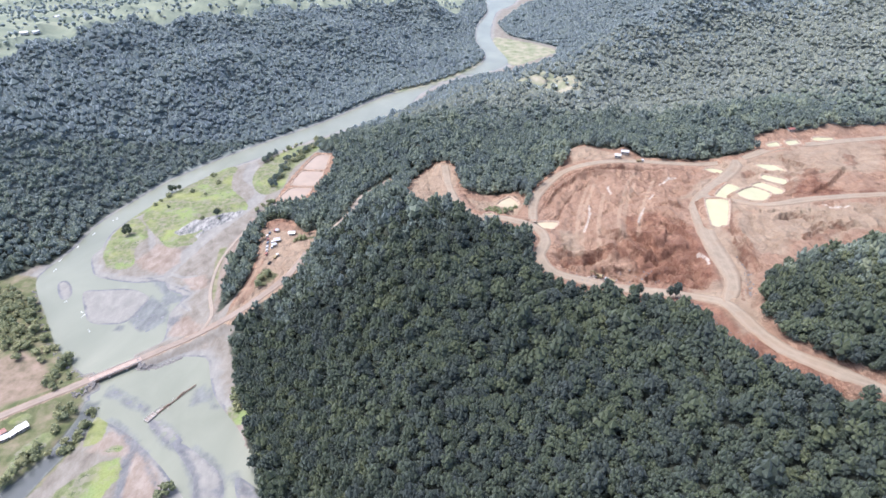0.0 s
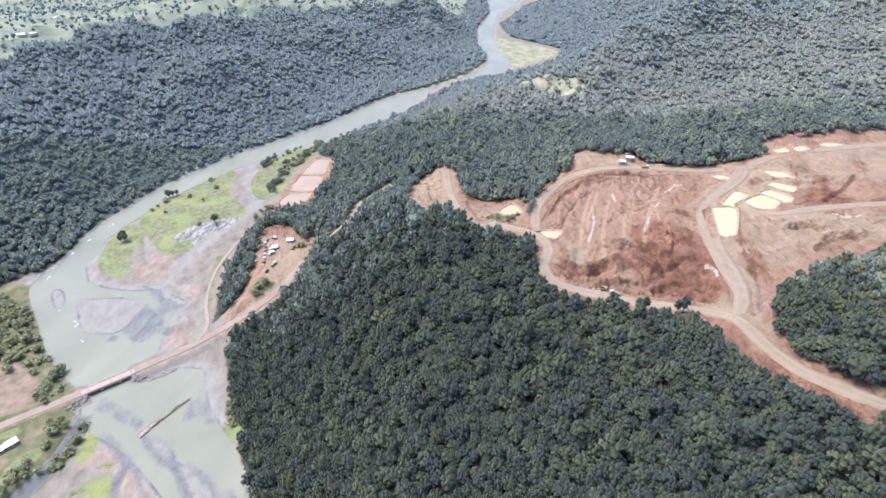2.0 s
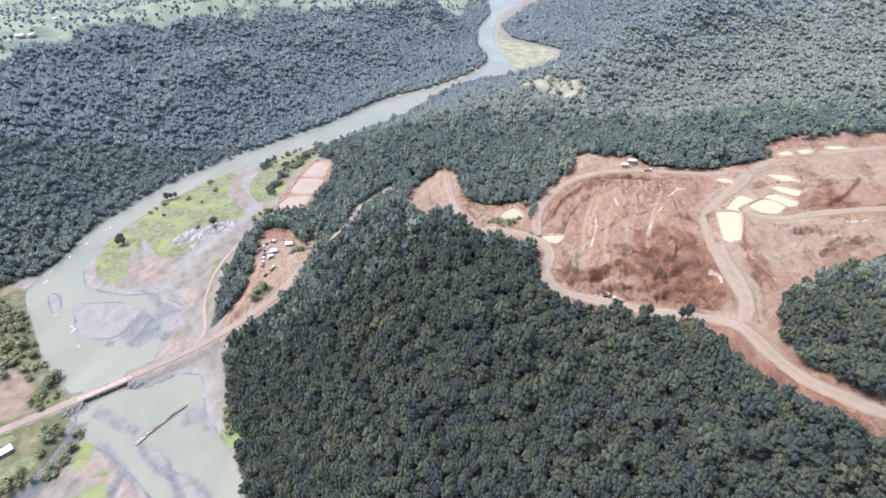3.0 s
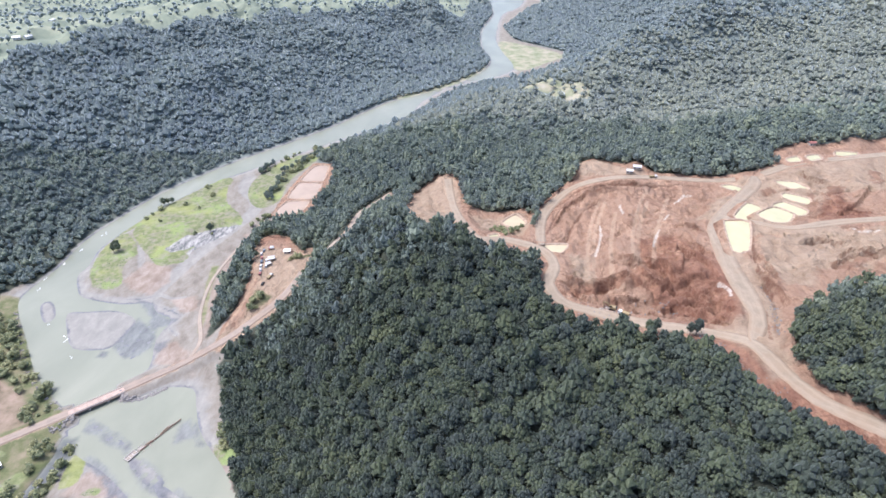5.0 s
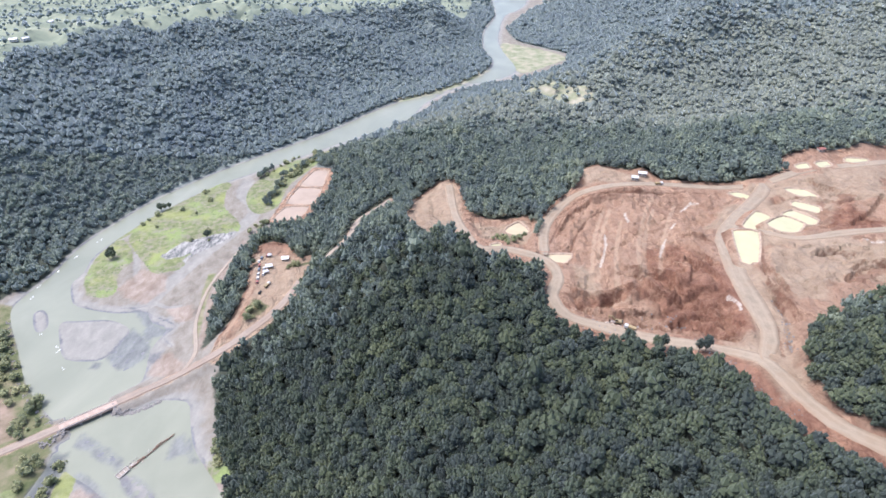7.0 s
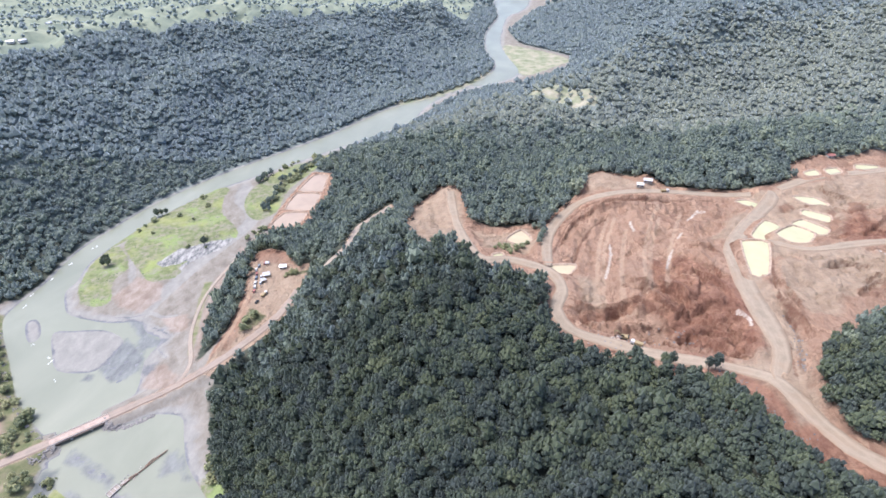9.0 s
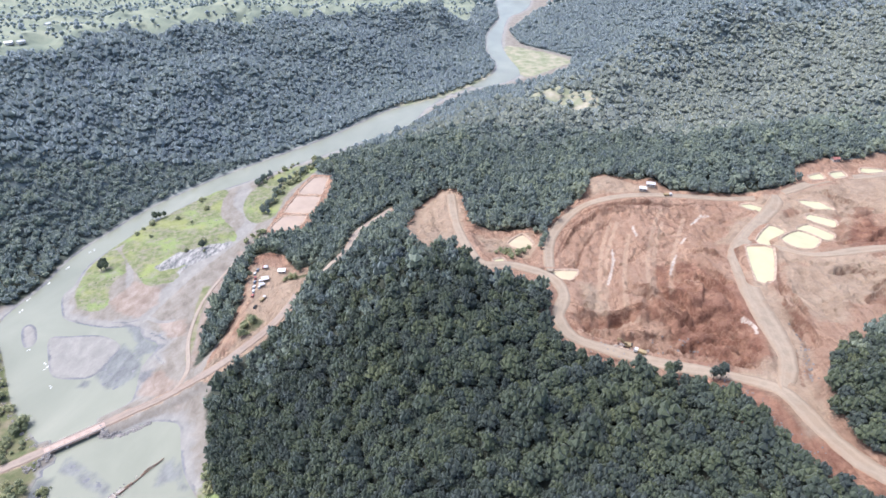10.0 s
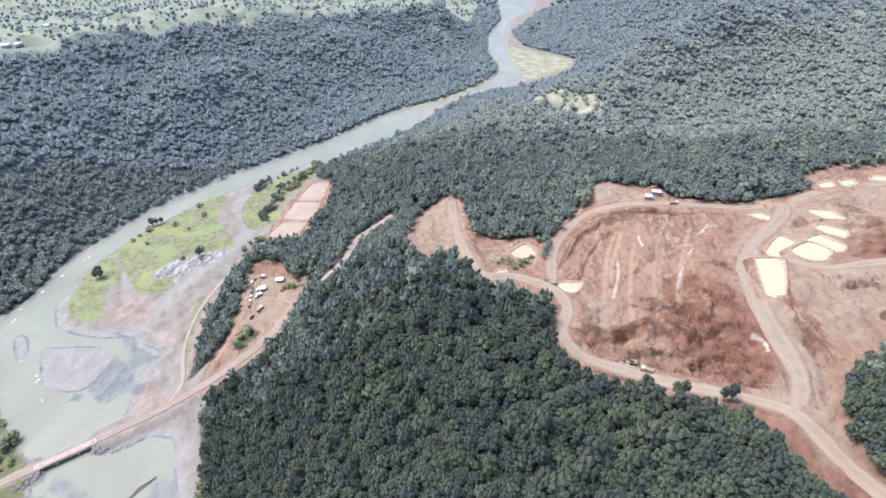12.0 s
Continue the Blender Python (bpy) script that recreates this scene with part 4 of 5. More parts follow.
d_creek = signed(CREEK, fx, fy)
wet = ((d_river[quads] < 10).any(1) & (d_valley[quads] < 25).any(1)) | (d_creek[quads] < 3).any(1)
used, inverse = np.unique(quads[wet], return_inverse=True)
river = link_mesh("river_water", np.stack([fx[used], fy[used], np.zeros(len(used))], 1), inverse.reshape(-1, 4), WATER, True)
carry(river, "smear", river_smear[used])
carry(river, "creek", d_creek[used])
tagged(river, "pale grey-green silty river in a broad bend", "river", kind="structure")


def z_at(x, y):
    return float(height(x, y)[0][0])


def build_road(name, line, prof, width, material, label):
    p = np.array(line)
    t = np.gradient(p, axis=0)
    t /= np.linalg.norm(t, axis=1)[:, None] + 1e-9
    side = np.stack([t[:, 1], -t[:, 0]], 1)
    r = np.random.default_rng(len(name))
    verts, cols = [], (-0.5, -0.42, -0.2, 0, 0.2, 0.42, 0.5)
    swell = np.convolve(r.standard_normal(len(p) + 2), np.ones(3) / 3, "valid") * 0.2
    run = np.r_[0, np.cumsum(np.hypot(*np.diff(p, axis=0).T))]
    taper = 0.45 + 0.55 * smooth(np.minimum(run, run[-1] - run), 1, 9) if name in ("pit_road", "pond_road", "upper_road") else np.ones(len(p))
    for i in range(len(p)):
        w = width * (1 + swell[i]) * taper[i]
        for c in cols:
            q = p[i] + side[i] * c * w
            lift = -0.5 if abs(c) == 0.5 else 0.42 if abs(c) == 0.42 else 0.28
            verts.append((q[0], q[1], prof[i] + lift))
    k = len(cols)
    a = (np.arange(len(p) - 1)[:, None] * k + np.arange(k - 1)[None]).ravel()
    ob = link_mesh(name, np.array(verts), np.stack([a, a + 1, a + 1 + k, a + k], 1), material, True)
    carry(ob, "across", np.tile(cols, len(p)))
    return tagged(ob, label, "road", kind="structure")


for (name, line, width, material, label), prof in zip(ROADS, PROFILES):
    build_road(name, line, prof, width, material, label)


# ---- things ----
def part(name, bm, material, parent=None, label=""):
    me = bpy.data.meshes.new(name)
    bm.to_mesh(me)
    bm.free()
    me.materials.append(material)
    ob = new(name, me)
    ob.parent = parent
    return tagged(ob, label) if label else ob


def root(name, label, category, m=None, group=""):
    ob = new(name)
    ob.empty_display_size = 0.3
    if m is not None:
        ob.matrix_basis = m
    return tagged(ob, label, category, group)


def box(size, at=(0, 0, 0), turn=(0, 0, 0), bevel=0.0, bm=None):
    bm = bm or bmesh.new()
    made = bmesh.ops.create_cube(bm, size=1, matrix=pose(*at, *turn) @ Matrix.Diagonal((*size, 1)))
    if bevel:
        edges = list({e for v in made["verts"] for e in v.link_edges})
        bmesh.ops.bevel(bm, geom=edges, offset=bevel, segments=1, affect="EDGES")
    return bm


def rod(a, b, r, r2=None, sides=8, bm=None):
    bm = bm or bmesh.new()
    a, b = Vector(a), Vector(b)
    m = Matrix.Translation((a + b) / 2) @ (b - a).to_track_quat("Z", "Y").to_matrix().to_4x4()
    bmesh.ops.create_cone(bm, cap_ends=True, segments=sides, radius1=r, radius2=r if r2 is None else r2, depth=(b - a).length, matrix=m)
    return bm


def prism(outline, depth, axis="y", bm=None):
    """A flat outline in x and z pushed out to both sides along y."""
    bm = bm or bmesh.new()
    rows = [[bm.verts.new((x, s * depth / 2, z)) for x, z in outline] for s in (-1, 1)]
    bm.faces.new(rows[0]), bm.faces.new(rows[1][::-1])
    n = len(outline)
    for i in range(n):
        bm.faces.new((rows[0][i], rows[1][i], rows[1][(i + 1) % n], rows[0][(i + 1) % n]))
    bmesh.ops.recalc_face_normals(bm, faces=bm.faces)
    return bm


def settling_pond(poly, level, water, label):
    """A dug pond: its sheet of slurry and the bank of earth round it."""
    cx, cy = np.mean([p[0] for p in poly]), np.mean([p[1] for p in poly])
    pond = root("settling_pond", label, "pond", pose(cx, cy, level), "settling ponds")
    fine = rounded(poly, True, 3)
    fine = [(0.55 * ax + 0.45 * bx, 0.55 * ay + 0.45 * by) for (ax, ay), (bx, by) in zip(fine, [p for q in zip(*[[(poly[i][0] + (poly[(i + 1) % len(poly)][0] - poly[i][0]) * s, poly[i][1] + (poly[(i + 1) % len(poly)][1] - poly[i][1]) * s) for i in range(len(poly))] for s in (0, 1 / 3, 2 / 3)]) for p in q])]
    area = sum(a[0] * b[1] - b[0] * a[1] for a, b in zip(fine, fine[1:] + fine[:1]))
    sign = 1 if area > 0 else -1
    n = len(fine)
    out = []
    for i in range(n):
        t = Vector((fine[(i + 1) % n][0] - fine[i - 1][0], fine[(i + 1) % n][1] - fine[i - 1][1], 0)).normalized()
        out.append(Vector((t.y, -t.x, 0)) * sign)
    bm = bmesh.new()
    bm.faces.new([bm.verts.new((x - cx + o.x * 0.5, y - cy + o.y * 0.5, 0)) for (x, y), o in zip(fine, out)])
    bmesh.ops.triangulate(bm, faces=bm.faces)
    bmesh.ops.recalc_face_normals(bm, faces=bm.faces)
    for f in bm.faces:
        if f.normal.z < 0:
            f.normal_flip()
    part("water", bm, water, pond)
    bm = bmesh.new()
    r = random.Random(int(cx * 7 + cy))
    rings = []
    for off, z in ((-0.3, -0.7), (0.4, 0.3), (0.9, 0.85), (1.7, 0.8), (3.2, -0.9)):
        rings.append([bm.verts.new((x - cx + o.x * (off + r.uniform(-0.15, 0.15)), y - cy + o.y * (off + r.uniform(-0.15, 0.15)), z + r.uniform(-0.12, 0.12))) for (x, y), o in zip(fine, out)])
    for a, b in zip(rings, rings[1:]):
        for i in range(n):
            bm.faces.new((a[i], a[(i + 1) % n], b[(i + 1) % n], b[i]))
    bmesh.ops.recalc_face_normals(bm, faces=bm.faces)
    part("bank", bm, BERM, pond, "raised bare earth bank")
    return pond


for i, (poly, level) in enumerate(POND_SPECS):
    if i < 3:
        settling_pond(poly, level, TAN, "pinkish tan settling basin beside the river")
    elif i in (10, 11):
        settling_pond(poly, level, OCHRE, "small ochre settling pond with earth banks")
    else:
        settling_pond(poly, level, CREAM, "cream settling pond dug in red mine earth")


# ---- trees ----
ICO = bmesh.new()
bmesh.ops.create_icosphere(ICO, subdivisions=1, radius=1)
ICO_V = np.array([v.co[:] for v in ICO.verts])
ICO_F = np.array([[v.index for v in f.verts] for f in ICO.faces])
ICO.free()
OCT_V = np.array([(1, 0, 0), (0, 1, 0), (-1, 0, 0), (0, -1, 0), (0, 0, 1), (0, 0, -1)], float)
OCT_F = np.array([(0, 1, 4), (1, 2, 4), (2, 3, 4), (3, 0, 4), (1, 0, 5), (2, 1, 5), (3, 2, 5), (0, 3, 5)])


def crown_arrays(seed, lobes, cards, card, radius=2.6, base=3.2, top=8.6, tall=1.0, core=0.74, single=False):
    """A crown of uneven leafy lobes: corners and triangles. Each lobe is a lumpy core set about with bent sprays of leaves."""
    r = np.random.default_rng(seed)
    mid, half = (base + top) / 2, (top - base) / 2
    at = [np.array([0, 0, top - radius * 0.62])]
    for i in range(lobes - 1):
        a = 2.4 * i + r.uniform(-0.5, 0.5)
        at.append(np.array([math.cos(a) * radius * r.uniform(0.4, 0.62), math.sin(a) * radius * r.uniform(0.4, 0.62), mid + half * r.uniform(-0.45, 0.42) * tall]))
    size = [radius * (0.62 if lobes > 1 else 0.95)] + [radius * r.uniform(0.42, 0.6) for _ in at[1:]]
    verts, faces, count = [], [], 0
    solid_v, solid_f = (OCT_V, OCT_F) if single else (ICO_V, ICO_F)
    for c, s in zip(at, size):
        v = solid_v * (core * s) * r.uniform(0.72, 1.25, (len(solid_v), 1)) * np.array([1, 1, 0.9 if lobes > 1 else half / s]) + c
        verts.append(v), faces.append(solid_f + count)
        count += len(v)
    for k in range(cards):
        i = r.integers(len(at)) if k > cards // 4 else 0
        d = r.standard_normal(3)
        d[2] = abs(d[2]) * 1.1 - 0.25
        d /= np.linalg.norm(d)
        p = at[i] + d * size[i] * r.uniform(0.78, 1.12) * np.array([1, 1, 0.95 if lobes > 1 else half / size[i]])
        n = d + 0.55 * r.standard_normal(3)
        n /= np.linalg.norm(n)
        u = np.cross(n, r.standard_normal(3))
        u /= np.linalg.norm(u)
        w = np.cross(n, u)
        s = card * r.uniform(0.6, 1.3)
        if single:
            v = np.array([p + u * s, p - u * s * 0.5 + w * s * 0.8, p - u * s * 0.5 - w * s * 0.8 - n * s * 0.2])
            f = np.array([[0, 1, 2]])
        else:
            v = np.array([p + u * s * 1.15 - n * s * 0.45, p + w * s * 0.42, p - u * s * 1.0 - n * s * 0.3, p - w * s * 0.5])
            f = np.array([[0, 1, 3], [1, 2, 3]])
        verts.append(v), faces.append(f + count)
        count += len(v)
    return np.concatenate(verts), np.concatenate(faces)


def trunk_arrays(tall=6.0, r=0.17, seed=0):
    g = np.random.default_rng(seed)
    verts, lean = [], g.uniform(-0.5, 0.5, 2)
    for h, s in ((-0.6, 1.5), (0.5, 1.0), (tall, 0.45)):
        for k in range(5):
            verts.append((math.cos(k * 1.2566) * r * s + lean[0] * h / tall, math.sin(k * 1.2566) * r * s + lean[1] * h / tall, h))
    faces = []
    for ring in (0, 5):
        for k in range(5):
            a, b = ring + k, ring + (k + 1) % 5
            faces += [(a, b, b + 5), (a, b + 5, a + 5)]
    for a in (0.4, 2.5, 4.4):  # limbs
        n, d = len(verts), np.array([math.cos(a), math.sin(a)])
        q, e = np.array([lean[0] * 0.6, lean[1] * 0.6, tall * 0.6]), np.array([d[0] * 1.5, d[1] * 1.5, tall * 0.95])
        verts += [tuple(q + (0.07, 0, 0)), tuple(q + (-0.07, 0.07, 0)), tuple(q + (0, -0.07, 0.1)), tuple(e)]
        faces += [(n, n + 1, n + 3), (n + 1, n + 2, n + 3), (n + 2, n, n + 3)]
    return np.array(verts), np.array(faces)


def leafy_crown(seed, lobes, cards, card, radius, base, top):
    """A domed crown: a rough core under many small upright tufts and loose sprays of leaves."""
    r = np.random.default_rng(seed)
    mid, half = (base + top) / 2, (top - base) / 2
    centre, count = np.array([0, 0, mid - 0.1 * half]), len(ICO_V)
    verts = [ICO_V * np.array([radius, radius, half]) * 0.74 * r.uniform(0.8, 1.15, (len(ICO_V), 1)) + centre]
    faces = [ICO_F]
    spin = r.uniform(0, 6.3)
    for k in range(lobes):
        up = 1.0 - 1.25 * (k + 0.5) / lobes
        a, flat = spin + 2.39996 * k + r.uniform(-0.3, 0.3), math.sqrt(max(0.0, 1 - up * up))
        reach = r.uniform(0.62, 0.9)
        p = np.array([math.cos(a) * flat * radius * reach, math.sin(a) * flat * radius * reach, mid + up * half * r.uniform(0.6, 0.92)])
        size = radius * r.uniform(0.26, 0.46)
        v = OCT_V * size * r.uniform(0.7, 1.25, (6, 1)) * np.array([1, 1, 1.25])
        c, q = math.cos(a * 3.1), math.sin(a * 3.1)
        verts.append(np.stack([v[:, 0] * c - v[:, 1] * q, v[:, 0] * q + v[:, 1] * c, v[:, 2]], 1) + p)
        faces.append(OCT_F + count)
        count += 6
    for _ in range(cards):
        d = r.standard_normal(3)
        d[2] = abs(d[2]) - 0.2
        d /= np.linalg.norm(d)
        p = centre + d * np.array([radius, radius, half]) * r.uniform(0.85, 1.12)
        u = np.cross(d, r.standard_normal(3))
        u /= np.linalg.norm(u) + 1e-9
        w = np.cross(d, u) * 0.5 + np.array([0, 0, -0.6])
        s = card * r.uniform(0.6, 1.3)
        verts.append(np.array([p + u * s * 0.5, p - u * s * 0.5, p + w * s * 1.1 + d * s * 0.3]))
        faces.append(np.array([[0, 1, 2]]) + count)
        count += 3
    return np.concatenate(verts), np.concatenate(faces)


NEAR_KINDS = [leafy_crown(20 + i, 13 + i % 3, 34, 0.9, 2.35 + 0.25 * (i % 4), 1.2, 7.4 + 0.6 * (i % 5)) for i in range(12)]
MID_KINDS = [leafy_crown(60 + i, 7, 6, 1.1, 2.5 + 0.2 * (i % 4), 0.8, 6.6 + 0.5 * (i % 4)) for i in range(10)]
FAR_KINDS = [crown_arrays(90 + i, 1, 4, 0.9, 2.2 + 0.2 * (i % 3), 0.5, 4.1 + 0.4 * (i % 4), core=1.15, single=True) for i in range(8)]
TRUNKS = [trunk_arrays(5.5 + 0.4 * i, 0.16, i) for i in range(3)]


def forest(name, kinds, at, scale, tint, material, label, rounded_off=False, category="forest"):
    """Many trees joined into one object."""
    vs, fs, ts, count = [], [], [], 0
    which = rng.integers(len(kinds), size=len(at))
    turn = rng.uniform(0, 2 * np.pi, len(at))
    tilt = rng.uniform(0.85, 1.2, len(at))
    for k, (v, f) in enumerate(kinds):
        sel = np.where(which == k)[0]
        if not len(sel):
            continue
        c, s = np.cos(turn[sel])[:, None], np.sin(turn[sel])[:, None]
        sc = scale[sel][:, None]
        x = (v[None, :, 0] * c - v[None, :, 1] * s) * sc + at[sel, 0][:, None]
        y = (v[None, :, 0] * s + v[None, :, 1] * c) * sc + at[sel, 1][:, None]
        z = v[None, :, 2] * sc * tilt[sel][:, None] + at[sel, 2][:, None]
        vs.append(np.stack([x, y, z], -1).reshape(-1, 3))
        fs.append((f[None] + (np.arange(len(sel)) * len(v))[:, None, None] + count).reshape(-1, 3))
        ts.append(np.repeat(tint[sel], len(v)))
        count += len(sel) * len(v)
    ob = link_mesh(name, np.concatenate(vs), np.concatenate(fs), material, rounded_off)
    carry(ob, "tint", np.concatenate(ts))
    return tagged(ob, label, category, kind="stuff")


def jittered(x0, x1, y0, y1, step):
    """Points on a loose grid."""
    x, y = np.meshgrid(np.arange(x0, x1, step), np.arange(y0, y1, step * 0.9))
    x[1::2] += step / 2
    x, y = x.ravel(), y.ravel()
    return x + rng.uniform(-0.42, 0.42, len(x)) * step, y + rng.uniform(-0.42, 0.42, len(x)) * step


def wooded(x, y, back=8.0):
    """Where the closed forest stands: clear of flats, mine, camp and roads, and set back from their nearer edges."""
    far = np.hypot(x, y) + 1e-6
    ok = np.ones(x.shape, bool)
    west = inside(WEST, x, y)
    for shift in (0.0, back, 2 * back, 3 * back):
        px, py = x + x / far * shift, y + y / far * shift
        lim = 1.5 if shift == 0 else 0.0
        ok &= to_line(CAMP_TRACK, px, py) > 4.0
        if shift == 0:
            ok &= to_line(HAUL_BANK[1:], px, py) > 5.0
        if shift > back:
            ok &= (to_line(ROADS[0][1], px, py) > 3.5) | (shift > 2 * back) | (y < 300)
            ok &= to_line(ROADS[5][1][2:], px, py) > 6.0
            continue
        ok &= (signed(CLEARING, px, py) + 9 * wave(px, py, 26, 43) > lim) | (wave(x, y, 17, 44) > 0.55)
        for poly in (MINE, CAMP, BASIN_PAD, CAMP_RED):
            ok &= signed(poly, px, py) > lim
        ok &= np.where(west, signed(RIVER, px, py) > 5.0, signed(VALLEY, px, py) > (2.0 if shift == 0 else -3.0))
        for (name, line, width, _, _) in ROADS:
            if name != "bank_track":
                ok &= to_line(line, px, py) > (width / 2 + (2.0 if name == "forest_track" else 1.5 if shift == 0 else -0.5))
    return ok


def plant(x0, x1, y0, y1, step, lo, hi, wedge=0.92):
    x, y = jittered(x0, x1, y0, y1, step)
    d = np.hypot(x, y - 40)
    keep = (d >= lo) & (d < hi) & (np.abs(x) < 60 + np.maximum(y, 0) * wedge)
    x, y = x[keep], y[keep]
    keep = wooded(x, y) & (signed(SCRUB, x, y) > 0)
    x, y = x[keep], y[keep]
    return np.stack([x, y, height(x, y)[0] - 0.4], 1)


def sizes(n, at=None):
    s = rng.normal(1.0, 0.24, n).clip(0.55, 1.5)
    return np.where(rng.random(n) < 0.06, s * 1.4, s)


near = plant(-200, 370, 100, 400, 4.15, 0, 305, 1.3)
mid = plant(-520, 640, 150, 760, 5.0, 305, 700, 1.1)
far = plant(-1300, 1400, 300, 1560, 4.2, 700, 1500)
rim = plant(-100, 2700, 1100, 2900, 20.0, 1500, 2800)
behind_x, behind_y = jittered(-60, 420, -160, 104, 9.0)
behind = np.stack([behind_x, behind_y, height(behind_x, behind_y)[0] - 0.4], 1)
behind = behind[(np.abs(behind[:, 0]) > 52) | (behind[:, 1] < -32)]
below_x, below_y = jittered(-52, 52, -32, 103, 4.7)
below = np.stack([below_x, below_y, height(below_x, below_y)[0] - 0.4], 1)
below = below[wooded(below_x, below_y)]
single = (near[:, 1] < 236) & (near[:, 0] > -70) & (near[:, 0] < 130)
order = np.argsort(np.where(single, np.hypot(near[:, 0] - 30, near[:, 1] - 195), 1e9))[:150]
mask = np.ones(len(near), bool)
mask[order] = False
under = plant(-160, 370, 100, 300, 4.6, 0, 275, 1.3)
LOW_KINDS = [leafy_crown(120 + i, 5, 4, 0.9, 2.6, 0.8, 5.6) for i in range(6)]
forest("understorey", LOW_KINDS, under, sizes(len(under)) * 0.78, rng.random(len(under)), LEAF, "lower dark green trees filling gaps in the hillside forest")
forest("hillside_forest", NEAR_KINDS, near[mask], sizes(mask.sum()) * 1.08, rng.random(mask.sum()), LEAF, "dense dark green broadleaf forest covering the hill")
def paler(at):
    """Trees whose leaf colour is paled for haze: all across the river, and more and more of them with distance."""
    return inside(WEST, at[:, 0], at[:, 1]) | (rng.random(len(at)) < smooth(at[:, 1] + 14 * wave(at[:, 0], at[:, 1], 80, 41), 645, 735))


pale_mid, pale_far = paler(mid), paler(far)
# with distance fewer trees keep the plain leaves, more get the haze-paled ones
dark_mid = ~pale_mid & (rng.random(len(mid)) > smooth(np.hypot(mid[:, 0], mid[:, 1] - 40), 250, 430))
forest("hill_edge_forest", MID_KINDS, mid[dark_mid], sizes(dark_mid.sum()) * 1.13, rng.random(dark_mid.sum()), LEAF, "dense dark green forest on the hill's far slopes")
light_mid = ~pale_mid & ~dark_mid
forest("valley_forest", MID_KINDS, mid[light_mid], sizes(light_mid.sum()) * 1.15, rng.random(light_mid.sum()), LEAF_MID_HAZE, "dense dark green forest round the mine and river")
forest("riverside_forest", LOW_KINDS, mid[pale_mid], sizes(pale_mid.sum()) * 1.15, rng.random(pale_mid.sum()), LEAF_WEST_HAZE, "dense green forest on the slope above the river, haze put into its colour")
forest("upland_forest", FAR_KINDS, far[~pale_far], sizes((~pale_far).sum()) * 1.12, rng.random((~pale_far).sum()), LEAF_MID_HAZE, "dark green trees mixed into the hill forest")
# stretch of slope whose leaf colour has sunlight put in
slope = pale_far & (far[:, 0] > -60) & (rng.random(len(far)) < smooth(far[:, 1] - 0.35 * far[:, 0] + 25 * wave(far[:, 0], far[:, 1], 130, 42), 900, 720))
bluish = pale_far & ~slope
forest("slope_forest", FAR_KINDS, far[slope], sizes(slope.sum()) * 1.12, rng.random(slope.sum()), LEAF_EAST_LIT, "closed green forest on the slope above the mine, sunlight put into its leaf colour")
forest("mountain_forest", FAR_KINDS, far[bluish], sizes(bluish.sum()) * 1.12, rng.random(bluish.sum()), LEAF_FAR_HAZE, "closed green forest on the mountain slopes beyond the river, greyed by haze in the leaf colour")
forest("distant_forest", FAR_KINDS, rim, sizes(len(rim)) * 2.9, rng.random(len(rim)), LEAF_FAR_HAZE, "closed forest on the farthest hills, haze put into its leaf colour", True)
forest("near_shoulder_forest", MID_KINDS, below, sizes(len(below)) * 1.1, rng.random(len(below)), LEAF, "dense dark green forest on the hill's foot")
forest("rear_forest", FAR_KINDS, behind, sizes(len(behind)) * 1.5, rng.random(len(behind)), LEAF, "dark green forest on the hill's near shoulder")

sx, sy = jittered(-1700, 120, 740, 2900, 13.5)
keep = (signed(SCRUB, sx, sy) < -4) & (wave(sx, sy, 130, 21) + 0.45 * rng.standard_normal(len(sx)) > -0.05) & (np.abs(sx) < 100 + sy * 0.9)
sx, sy = sx[keep], sy[keep]
forest("scrubland_trees", FAR_KINDS, np.stack([sx, sy, height(sx, sy)[0] - 0.4], 1), rng.uniform(0.7, 1.7, len(sx)), rng.random(len(sx)), LEAF_FAR_HAZE, "scattered green trees and hedges on open land, paled by haze in the leaf colour", True)


# trees that stand by themselves
def tree_kind(i, label, crown, material=None, group=""):
    ob = root("tree", label, "tree", group=group)
    v, f = TRUNKS[i % 3]
    t = link_mesh("trunk", v, f, BARK)
    v, f = crown
    c = link_mesh("crown", v, f, material or LEAF)
    carry(c, "tint", np.full(len(v), 0.05))
    t.parent = c.parent = ob
    return ob


def bush_kind(seed, label):
    ob = root("bush", label, "bush", group="bushes on the river flats")
    v, f = crown_arrays(seed, 5, 60, 0.45, 1.9, -0.1, 2.9, 0.6)
    c = link_mesh("foliage", v, f, SHRUB)
    carry(c, "tint", np.full(len(v), 0.1))
    v, f = trunk_arrays(1.6, 0.09, seed)
    t = link_mesh("stem", v, f, BARK)
    t.parent = c.parent = ob
    return ob


def set_out(kinds, places, lo, hi, sink=0.3):
    """Copies of the kinds at the places; the kinds themselves take the first of them."""
    for i, (x, y) in enumerate(places):
        s, a = rng.uniform(lo, hi), rng.uniform(0, 360)
        ob = kinds[i % len(kinds)]
        m = pose(x, y, z_at(x, y) - sink * s, 0, 0, a)
        if i >= len(kinds):
            ob = copy_thing(ob, m)
        ob.matrix_basis = m @ Matrix.Diagonal((s, s, s * rng.uniform(0.9, 1.15), 1))


